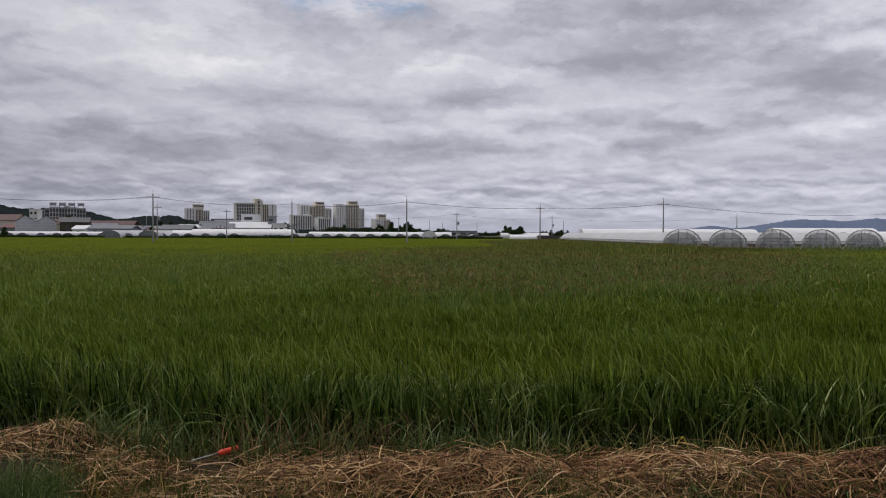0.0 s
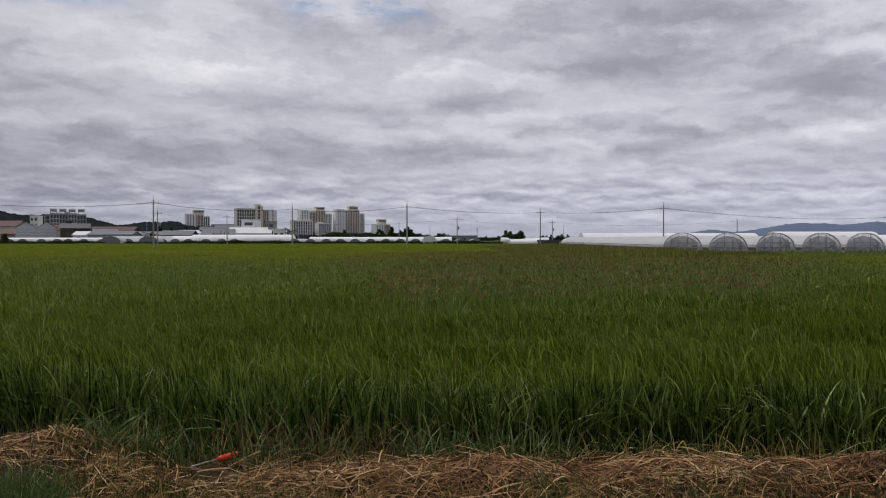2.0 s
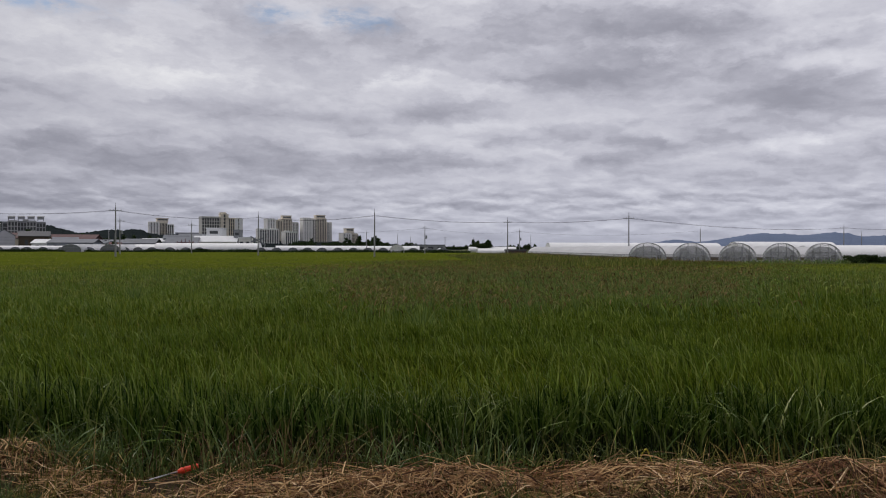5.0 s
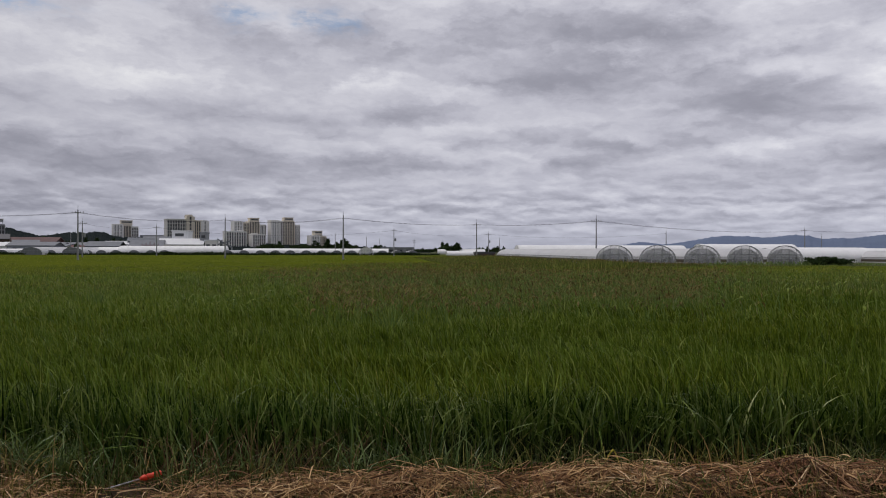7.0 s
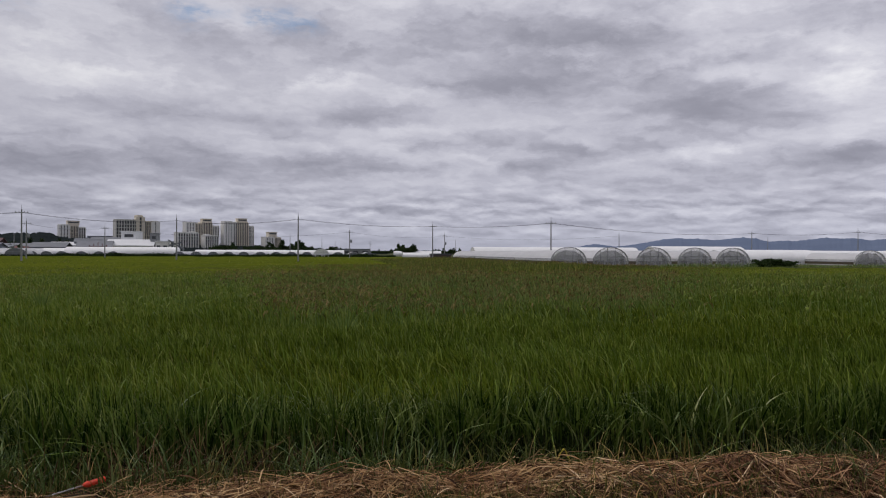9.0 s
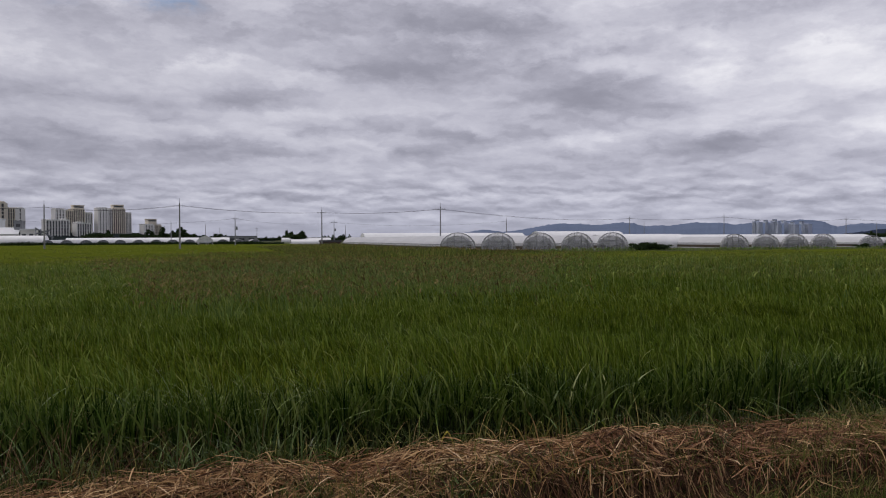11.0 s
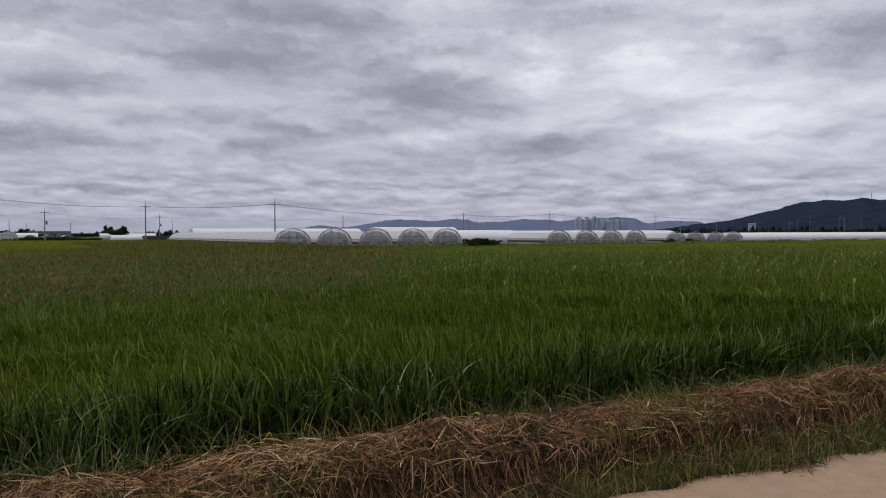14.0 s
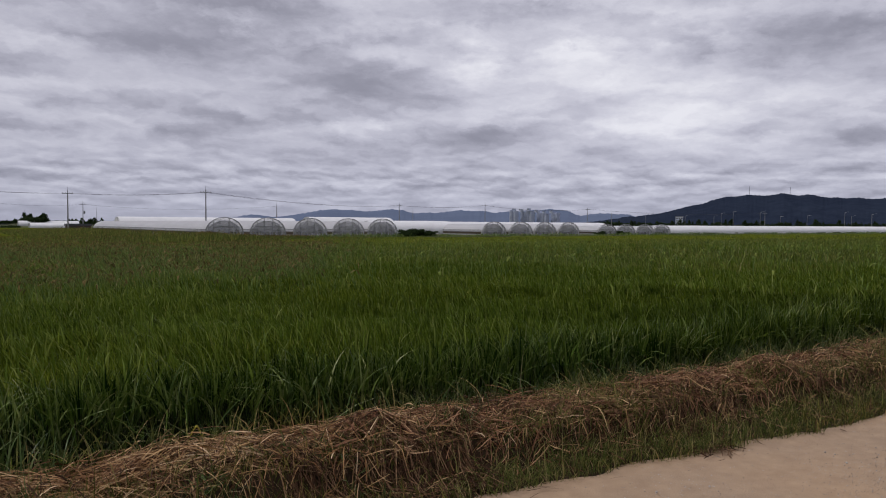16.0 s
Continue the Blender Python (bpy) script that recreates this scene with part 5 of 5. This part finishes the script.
def rice_tips(label, n, r0, r1, width, length):
    """Leaf tips that stand above the rest, highlights put into their bright colour."""
    x, y = fan(n, r0, r1)
    k = rng.random(len(x)) < (0.25 + 0.9 * smooth_noise(x, y, 1.3, 60)) * np.clip(0.80 - np.arctan2(x, y) * 0.7, 0.42, 1.2) * (1 - 0.35 * weed_zone(x, y))
    x, y = x[k], y[k]
    n = len(x)
    top = canopy_z(y) + swell(x, y) + 0.16 * (smooth_noise(x, y, 1.9, 26) - 0.5) + 0.10 * (smooth_noise(x, y, 0.55, 27) - 0.5)
    lean = np.pi + rng.normal(0, 1.2, n)
    sp = blade_spines(np.stack([x, y, top - 0.12], -1), rng.uniform(0.7, 1.4, n) * length, lean, rng.uniform(0.05, 0.75, n), 4, 0.5)
    tagged(strips("rice_tips", sp, taper(rng.uniform(0.7, 1.3, n) * width, 4), across(n, lean + np.pi / 2, 0.5), BRIGHT_LEAF), label, "rice", kind="stuff")


rice_tips("bright rice leaves above the near canopy, highlights in their colour", 18000, 5, 12, 0.017, 0.24)
rice_tips("bright rice leaves across the paddy, highlights in their colour", 55000, 12, 26, 0.027, 0.26)
rice_tips("pale rice tips further out", 36000, 26, 60, 0.045, 0.28)

# Lower stems; the shade between them is already in their dark colour.
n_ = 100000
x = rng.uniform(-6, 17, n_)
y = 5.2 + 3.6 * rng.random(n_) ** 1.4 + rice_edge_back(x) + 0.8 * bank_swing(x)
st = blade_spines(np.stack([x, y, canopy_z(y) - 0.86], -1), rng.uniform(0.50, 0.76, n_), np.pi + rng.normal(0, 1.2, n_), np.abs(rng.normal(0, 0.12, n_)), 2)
tagged(strips("rice_stems", st, taper(np.full(n_, 0.011), 2, 3.0, 0.3), across(n_, 0, 0.7), STEM), "crowded lower stems of the rice beside the bank, shade in their colour", "rice", kind="stuff")


en = 4200
ex = rng.uniform(-5, 13, en)
ey = 5.22 + 0.75 * rng.random(en) ** 1.3 + rice_edge_back(ex) + 0.8 * bank_swing(ex) + 0.18 * (smooth_noise(ex, ex * 0, 0.7, 20) - 0.5)
ek = rng.random(en) < np.clip(2.4 * smooth_noise(ex, ey, 0.5, 80) - 0.45, 0.1, 1)
ex, ey = ex[ek], ey[ek]
en = len(ex)
el_ = np.where(rng.random(en) < 0.5, -0.5, np.pi + 0.6) + rng.normal(0, 0.6, en)
es = blade_spines(np.stack([ex, ey, canopy_z(ey) - 0.30], -1), rng.normal(0.40, 0.08, en).clip(0.2, 0.7), el_, rng.uniform(0.15, 0.8, en), 6, 0.5)
tagged(strips("edge_leaves", es, taper(rng.uniform(0.014, 0.024, en), 6), across(en, el_ + np.pi / 2, 0.35), EDGE_LIGHT), "broad light green leaves bowing out of the rice edge", "rice", kind="stuff")

def front_rice(label, material, n, low, lean_sd, bend0, width, tall):
    """Whole leaves of the outermost plants, rising from the ditch and bowing out over it."""
    x = rng.uniform(-5, 15, n)
    hill_x = np.floor(x / 0.17)
    x = (hill_x + 0.5 + 0.5 * (smooth_noise(hill_x * 3.7, hill_x * 1.9, 1.0, 90) - 0.5)) * 0.17 + rng.normal(0, 0.035, n)
    edge = 5.2 + 0.18 * (smooth_noise(x, x * 0, 0.7, 20) - 0.5) + 0.3 * (smooth_noise(x, x * 0, 3.0, 21) - 0.5) + rice_edge_back(x) + 0.8 * bank_swing(x)
    y = edge + 0.5 * rng.random(n) ** 1.5
    tall_ = tall * (0.82 + 0.36 * smooth_noise(x, y, 0.6, 91))
    base = np.stack([x, y, -0.34 + low * rng.random(n)], -1)
    lean = -np.pi / 2 + rng.normal(0, lean_sd, n)
    sp = blade_spines(base, tall_ * rng.uniform(0.75, 1.08, n), lean, np.abs(rng.normal(bend0, 0.2, n)), 6, 0.45)
    tagged(strips("front_rice_leaves", sp, taper(rng.uniform(0.75, 1.3, n) * width, 6, 2.2), across(n, 0.0, 0.6), material), label, "rice", kind="stuff")


front_rice("upright green rice leaves along the edge of the paddy", SHADED_EDGE_RICE, 5200, 0.25, 1.2, 0.16, 0.017, 0.62)
front_rice("bluish green rice leaves standing along the edge", LUSH, 2200, 0.25, 1.2, 0.22, 0.017, 0.58)
front_rice("light green leaves bowing from the edge of the rice", EDGE_LIGHT, 3800, 0.34, 1.9, 0.50, 0.018, 0.54)


wn_ = 15000
wx = np.where(rng.random(wn_) < 0.75, 28.6 - 20 * rng.random(wn_) ** 1.6, rng.uniform(28, 42, wn_))
wy = np.where(wx < 28, rng.uniform(74, 190, wn_), rng.uniform(92, 97.5, wn_))
wh = np.where(wx < 28, 0.35 + 0.6 * np.clip((wx - 8) / 18, 0, 1), 0.8 - 0.45 * np.clip((wx - 28) / 8, 0, 1)) * rng.uniform(0.55, 1.15, wn_)
wl_ = rng.uniform(0, 6.28, wn_)
ws = blade_spines(np.stack([wx, wy, np.full(wn_, FIELD_Z - 0.05)], -1), wh, wl_, rng.uniform(0.05, 0.5, wn_), 3)
tagged(strips("tall_weeds", ws, taper(np.full(wn_, 0.08), 3), across(wn_, 0, 0.7), FAR_RICE), "tall rank weeds hiding the foot of the tunnels", "weeds", kind="stuff")
wk = np.arange(0, wn_, 3)
hd_ = blade_spines(ws[wk, -1], rng.uniform(0.12, 0.25, len(wk)), wl_[wk], rng.uniform(0.5, 1.4, len(wk)), 2, 0.7)
tagged(strips("seed_heads", hd_, taper(np.full(len(wk), 0.07), 2, 2.5, 0.25), across(len(wk), 0, 0.7), HEAD), "brown seed heads on the weeds before the tunnels", "weeds", kind="stuff")

tuft = thing("grass_tuft", "upright dark green grass tuft standing above the rice", "weeds", "tufts in the rice")
tn = 90
ta = rng.uniform(0, 6.28, tn)
tb = np.stack([0.10 * np.cos(ta) * rng.random(tn), 0.10 * np.sin(ta) * rng.random(tn), np.full(tn, -0.35)], -1)
strips("leaves", blade_spines(tb, rng.uniform(0.5, 0.85, tn), ta, rng.uniform(0.05, 0.5, tn), 4), taper(np.full(tn, 0.022), 4), across(tn, ta + 1.57, 0.4), WEED, tuft)
tuft.matrix_basis = pose(*ring(-20.4, 19.0, float(canopy_z(18.3))))
for az, d, sc_ in ((0.3, 10.5, 0.9), (9.0, 16.0, 0.8), (13.5, 24.0, 1.0), (21.0, 27.0, 1.1), (27.0, 33.0, 1.0), (-14.0, 30.0, 0.9), (33.0, 24.0, 1.0), (38.0, 31.0, 0.9), (45.0, 40.0, 1.1), (51.0, 36.0, 1.0), (-8.0, 26.0, 1.0), (4.0, 34.0, 1.1), (17.0, 15.0, 0.8)):
    q = ring(az, d)
    c = copy_thing(tuft, pose(q.x, q.y, float(canopy_z(q.y)), 0, 0, az * 40))
    c.scale = (sc_, sc_, sc_)


# ---- the bank: grass, straw, small things ----
def bank_points(n, x0, x1, y0, y1, centre=None, sd=None):
    x = rng.uniform(x0, x1, n)
    y = rng.uniform(y0, y1, n) if centre is None else rng.normal(centre, sd, n).clip(y0, y1)
    return x, y


def round_tool(x, y):
    """How far the ground is trodden clear about the dropped tool."""
    return 1 - 0.9 * np.exp(-((x + 1.36) / 0.22) ** 2 - ((y - 4.30) / 0.22) ** 2)


def bank_blades(name, label, material, n, y0, y1, h0, hs, width, segs, bend, keep=None, x0=-5, x1=15):
    x, y = bank_points(n, x0, x1, y0, y1)
    k = rng.random(n) < (1.0 if keep is None else keep(x, y)) * round_tool(x, y) * (bank_z(x, y) > -0.022 - 0.7 * (y > 4.4))
    x, y = x[k], y[k]
    n = len(x)
    h = np.abs(rng.normal(h0, hs, n)).clip(0.04, 1.0)
    base = np.stack([x, y + bank_swing(x), bank_z(x, y) - 0.02], -1)
    sp = blade_spines(base, h, rng.uniform(0, 2 * np.pi, n), np.abs(rng.normal(bend, 0.3, n)), segs, 0.45)
    return tagged(strips(name, sp, taper(rng.uniform(0.7, 1.3, n) * width, segs), across(n, 0, 0.8), material), label, "grass", kind="stuff")


def straw_cover(x, y):
    c = 4.14 + 0.14 * (smooth_noise(x, x * 0, 1.1, 30) - 0.5) + 0.42 * np.clip((-1.6 - x) / 0.5, 0, 1)
    return np.exp(-((y - c) / 0.30) ** 2) * np.clip(1.5 * smooth_noise(x, y, 0.8, 31) + 0.25, 0, 1) * (1 - 0.7 * np.exp(-((x + 1.45) / 0.26) ** 2))


def lying_straw(name, label, material, n, x0, x1, y0, y1, keep, lift, length, width, along=None):
    x, y = bank_points(n, x0, x1, y0, y1)
    k = rng.random(n) < keep(x, y) * round_tool(x, y)
    x, y = x[k], y[k]
    n = len(x)
    L = rng.uniform(0.4, 1.3, n) * length
    a_ = np.where(rng.random(n) < 0.35, rng.normal(0, 0.6, n), rng.uniform(0, np.pi, n))
    if along is not None:
        a_ = rng.normal(along, 0.55, n)
    t = np.linspace(-0.5, 0.5, 5)[None, :]
    curl = rng.normal(0, 0.06, n)[:, None]
    sx = x[:, None] + L[:, None] * (t * np.cos(a_)[:, None] - curl * t * t * np.sin(a_)[:, None])
    sy = y[:, None] + L[:, None] * (t * np.sin(a_)[:, None] + curl * t * t * np.cos(a_)[:, None])
    up = np.abs(rng.normal(0, lift, n))[:, None]
    tilt = rng.normal(0, 0.16, n)[:, None] * L[:, None] * t
    sz = np.maximum(bank_z(sx, sy) + 0.006, -0.01) + up * (1 - 0.3 * t * t) + tilt
    sp = np.stack([sx, sy + bank_swing(sx), sz], -1)
    s = np.stack([-np.sin(a_), np.cos(a_), rng.normal(0, 0.5, n)], -1)
    w = rng.uniform(0.6, 1.4, n)[:, None] * width * np.array([0.7, 1, 1, 1, 0.6])[None, :]
    return tagged(strips(name, sp, w, s, material), label, "straw", kind="stuff")


lying_straw("cut_straw", "tan dry cut straw strewn along the top of the bank", STRAW, 105000, -5, 15, 3.6, 4.9, lambda x, y: straw_cover(x, y) * np.clip(1.0 - 0.4 * (x - 1.3), 0.35, 1), 0.032, 0.17, 0.0046)
lying_straw("cut_straw", "bright loose straws on top of the straw strip", STRAW_TOP, 11000, -5, 15, 3.65, 4.6, lambda x, y: straw_cover(x, y) * np.clip(1.0 - 0.4 * (x - 1.5), 0.25, 1), 0.028, 0.18, 0.0042)
lying_straw("cut_straw", "russet straw lying thick on the bank beside the road", RUSSET, 40000, 1.6, 15, 3.55, 4.7, lambda x, y: straw_cover(x, y) * np.clip((x - 1.6) / 1.5, 0, 1), 0.028, 0.2, 0.004)
def heaps(x, y):
    """Small heaps where the straw was dropped."""
    return sum(np.exp(-((x - hx0) / 0.22) ** 2 - ((y - hy0) / 0.14) ** 2) for hx0, hy0 in ((-2.3, 4.55), (-0.2, 4.2), (0.75, 4.2)))


lying_straw("straw_heaps", "small ruffled heaps of tan straw along the strip", STRAW, 26000, -3, 7.5, 3.7, 4.8, heaps, 0.03, 0.22, 0.0058)
lying_straw("straw_heaps", "russet ruffled heaps of straw on the bank", RUSSET, 7000, 1.6, 6.5, 3.7, 4.5, lambda x, y: sum(np.exp(-((x - hx0) / 0.2) ** 2 - ((y - hy0) / 0.14) ** 2) for hx0, hy0 in ((2.03, 4.05), (2.6, 4.0), (3.6, 3.95), (5.45, 4.0))), 0.03, 0.22, 0.0056)
lying_straw("dead_stems", "dark dead stems hanging over the face of the bank", DEAD, 17000, -5, 15, 3.2, 4.7, lambda x, y: np.clip(0.25 + smooth_noise(x, y, 0.5, 32), 0, 1) * (1 - 0.65 * np.exp(-((y - 3.66) / 0.13) ** 2)) * (y > bank_foot(x) - bank_swing(x) + 0.08), 0.02, 0.16, 0.0045)
lying_straw("hanging_straw", "brown straw hanging down over the face of the bank", DEAD, 15000, 0.5, 15, 3.55, 4.05, lambda x, y: np.clip(4.0 * smooth_noise(x, x * 0, 0.28, 52) - 1.9, 0, 1), 0.03, 0.24, 0.0038, -1.57)
lying_straw("dead_mat", "mat of dark dead grass spilled over the road edge", DEAD, 700, 3.5, 4.3, 2.9, 3.5, lambda x, y: np.exp(-((x - 3.92) / 0.2) ** 2 - ((y - 3.37) / 0.07) ** 2), 0.02, 0.16, 0.005)
lying_straw("stray_straw", "dead grass and straw strewn over the road edge", DEAD, 1800, -5, 15, 2.7, 3.9, lambda x, y: np.clip(2.4 * smooth_noise(x, y, 0.4, 55) - 1.2, 0, 1) * (np.abs(y + bank_swing(x) - bank_foot(x) + 0.02) < 0.09), 0.010, 0.13, 0.0035)
bank_blades("bank_grass", "short mixed grass on the face of the bank", BANK_GRASS, 60000, 2.95, 4.0, 0.11, 0.05, 0.006, 3, 0.6, lambda x, y: np.clip(1.5 * smooth_noise(x, y, 0.6, 33) + 0.1, 0, 1))
bank_blades("bank_grass", "green grass between the straw and the rice", BANK_GRASS, 7000, 4.35, 4.75, 0.20, 0.09, 0.008, 4, 0.75, lambda x, y: np.clip(2.2 * smooth_noise(x, y, 0.5, 50) - 0.45, 0, 1))
bank_blades("bank_grass", "long arching grass leaning out over the ditch", RICE, 2500, 4.75, 5.4, 0.45, 0.10, 0.011, 6, 1.05, lambda x, y: np.clip(2.6 * smooth_noise(x, y, 0.45, 51) - 0.75, 0, 1))
bank_blades("tangled_grass", "pale tangled grass blades arching over the dark ditch", PALE, 3600, 4.6, 5.5, 0.34, 0.15, 0.0085, 6, 0.7, lambda x, y: np.clip(1.9 * smooth_noise(x, y, 0.6, 53) - 0.25, 0, 1))
bank_blades("tangled_grass", "broad rice leaves arching out of the dark edge of the paddy", SHADED_EDGE_RICE, 7000, 5.0, 5.6, 0.74, 0.12, 0.018, 6, 0.4, lambda x, y: np.clip(2.0 * smooth_noise(x, y, 0.4, 63) - 0.35, 0, 1) * (y > 5.0 + rice_edge_back(x)))
bank_blades("tangled_grass", "green grass leaves drooping over the dark edge of the rice", LUSH, 4000, 4.75, 5.45, 0.46, 0.14, 0.015, 6, 0.7, lambda x, y: np.clip(2.2 * smooth_noise(x, y, 0.5, 56) - 0.5, 0, 1))
bank_blades("tangled_grass", "brown and green weeds tangled beside the straw", DEAD, 2200, 4.45, 5.2, 0.30, 0.12, 0.005, 5, 0.6, lambda x, y: np.clip(2.0 * smooth_noise(x, y, 0.7, 57) - 0.4, 0, 1), -1.75, 0.2)
bank_blades("tangled_grass", "leafy green weeds behind the dropped tool", LUSH, 5200, 4.4, 5.2, 0.26, 0.10, 0.010, 5, 0.6, lambda x, y: np.clip(2.2 * smooth_noise(x, y, 0.3, 67) - 0.4, 0, 1), -2.6, 0.6)
bank_blades("tangled_grass", "tall weeds and long grass in the ditch", LUSH, 6500, 4.95, 6.0, 0.5, 0.16, 0.009, 6, 0.8, lambda x, y: np.clip(2.2 * smooth_noise(x, y, 0.6, 58) - 0.4, 0, 1), -5, -1.2)
bank_blades("tangled_grass", "dead weeds standing in the ditch", DEAD, 2600, 4.95, 6.1, 0.5, 0.16, 0.006, 5, 0.7, lambda x, y: np.clip(2.0 * smooth_noise(x, y, 0.6, 59) - 0.5, 0, 1), -5, -1.2)
bank_blades("tangled_grass", "pale grass stems standing along the back of the straw", PALE, 5000, 4.2, 4.7, 0.2, 0.08, 0.005, 5, 0.8, lambda x, y: np.clip(1.9 * smooth_noise(x, y, 0.7, 54) - 0.35, 0, 1))
bank_blades("bank_grass", "dense fine green tuft of grass by the road", LUSH, 7000, 3.3, 4.0, 0.24, 0.06, 0.005, 3, 0.5, lambda x, y: np.exp(-((y - 3.6) / 0.22) ** 2), -2.45, -1.85)
bank_blades("bank_grass", "short green grass among the straw", BANK_GRASS, 3500, 3.7, 4.6, 0.09, 0.04, 0.005, 3, 0.5, lambda x, y: 0.75 * (1 - np.exp(-((x + 1.3) / 0.22) ** 2 - ((y - 4.3) / 0.22) ** 2)), -2.1, -1.0)
bank_blades("bank_grass", "thin grass blades growing through the straw", BANK_GRASS, 8000, 3.8, 4.5, 0.13, 0.05, 0.005, 3, 0.5, lambda x, y: smooth_noise(x, y, 0.5, 34))
bank_blades("bank_grass", "low green grass creeping along the foot of the bank", FOOT_GRASS, 60000, 2.95, 4.0, 0.065, 0.03, 0.0055, 3, 0.7, lambda x, y: np.exp(-((y - bank_foot(x) + bank_swing(x) - 0.10) / 0.13) ** 2) * np.clip(2.2 * smooth_noise(x, y, 0.35, 72) - 0.2, 0.05, 1), 1.5, 12)
bank_blades("bank_grass", "dark green grass clumps in front of the straw", LUSH, 9000, 3.5, 4.05, 0.10, 0.04, 0.006, 4, 0.7, lambda x, y: np.clip(2.6 * smooth_noise(x, y, 0.35, 73) - 1.0, 0, 1), 0.0, 2.6)
bank_blades("dead_grass", "brown dead grass standing on the bank", DEAD, 7000, 3.15, 4.9, 0.15, 0.06, 0.004, 3, 0.35, lambda x, y: smooth_noise(x, y, 0.7, 35) * (1 - 0.8 * straw_cover(x, y)))

# loose grit on the road, thicker in one worn patch
GRIT = leaf_material("road_grit", [(0.0, (0.22, 0.18, 0.15)), (0.6, (0.36, 0.31, 0.27)), (1.0, (0.56, 0.53, 0.50))], thin=0.0, rough=0.9)
gn = 26000
px_, py_ = rng.uniform(1.5, 7.0, gn), rng.uniform(0.8, 3.2, gn)
keep_ = rng.random(gn) < 0.10 + 0.9 * np.exp(-((px_ - 4.6) / 0.8) ** 2 - ((py_ - 2.3) / 0.3) ** 2)
px_, py_ = px_[keep_], py_[keep_]
gn = len(px_)
gr = rng.uniform(0.0012, 0.0036, gn) * (1 + 1.5 * (rng.random(gn) < 0.03))
octa = np.array([(1, 0, 0), (0, 1, 0), (-1, 0, 0), (0, -1, 0), (0, 0, 0.8), (0, 0, -0.8)])
spin = rng.uniform(0, 6.28, gn)
ox = octa[None, :, 0] * np.cos(spin)[:, None] - octa[None, :, 1] * np.sin(spin)[:, None]
oy = octa[None, :, 0] * np.sin(spin)[:, None] + octa[None, :, 1] * np.cos(spin)[:, None]
gco = np.stack([px_[:, None] + ox * gr[:, None] * rng.uniform(0.8, 1.5, gn)[:, None], py_[:, None] + oy * gr[:, None], -0.006 + gr[:, None] * (0.3 + octa[None, :, 2])], -1).reshape(-1, 3)
gtri = np.array([(0, 1, 4), (1, 2, 4), (2, 3, 4), (3, 0, 4), (1, 0, 5), (2, 1, 5), (3, 2, 5), (0, 3, 5)])
gme = bpy.data.meshes.new("gravel")
gme.from_pydata(gco.tolist(), [], (gtri[None] + 6 * np.arange(gn)[:, None, None]).reshape(-1, 3).tolist())
gme.materials.append(GRIT)
tagged(new("gravel", gme), "loose grey and tan grit scattered on the sandy road", "gravel", kind="stuff")

tool = thing("screwdriver", "screwdriver with an orange-red plastic handle lying on straw", "screwdriver", m=pose(-1.245, 4.46, 0.195, 0, 0, 0))
turn = Matrix.Rotation(radians(221), 4, "Z") @ Matrix.Rotation(radians(94), 4, "Y")
bm = lathe(bmesh.new(), [(0.006, -0.002), (0.012, 0.0), (0.016, 0.006), (0.0165, 0.03), (0.014, 0.05), (0.0165, 0.07), (0.0165, 0.09), (0.011, 0.105), (0.008, 0.112)], 12)
part("handle", bm, SCREW_HANDLE, tool, smooth=True).matrix_basis = turn
bm = lathe(bmesh.new(), [(0.0042, 0.112), (0.0042, 0.26), (0.003, 0.275)], 8)
part("shaft", bm, SCREW_STEEL, tool, smooth=True).matrix_basis = turn
part("tip", lathe(bmesh.new(), [(0.0045, 0.262), (0.005, 0.268), (0.002, 0.29)], 6), DARK_METAL, tool).matrix_basis = turn

loop = thing("curled_leaf", "curled yellow grass leaf arching out of the straw", "leaf", m=pose(1.25, 4.62, 0.13))
part("leaf_blade", bent_tube(bmesh.new(), [(-0.045 + 0.09 * k / 12, 0.01 * math.sin(k), 0.11 * math.sin(math.pi * k / 12) - 0.02) for k in range(13)], 0.0045, 6), YELLOW, loop)
bank_blades("bank_grass", "green grass tufts growing along the crest of the straw bank", FOOT_GRASS, 12000, 3.95, 4.5, 0.14, 0.05, 0.0055, 4, 0.85, lambda x, y: np.clip(3.0 * smooth_noise(x, y, 0.45, 81) - 1.2, 0, 1), 2.7, 12)
bank_blades("bank_grass", "thin green grass standing on the stepped face of the bank", FOOT_GRASS, 14000, 3.35, 3.95, 0.13, 0.05, 0.0045, 3, 0.5, lambda x, y: np.clip(2.6 * smooth_noise(x, y, 0.4, 82) - 0.9, 0, 1), 2.2, 12)
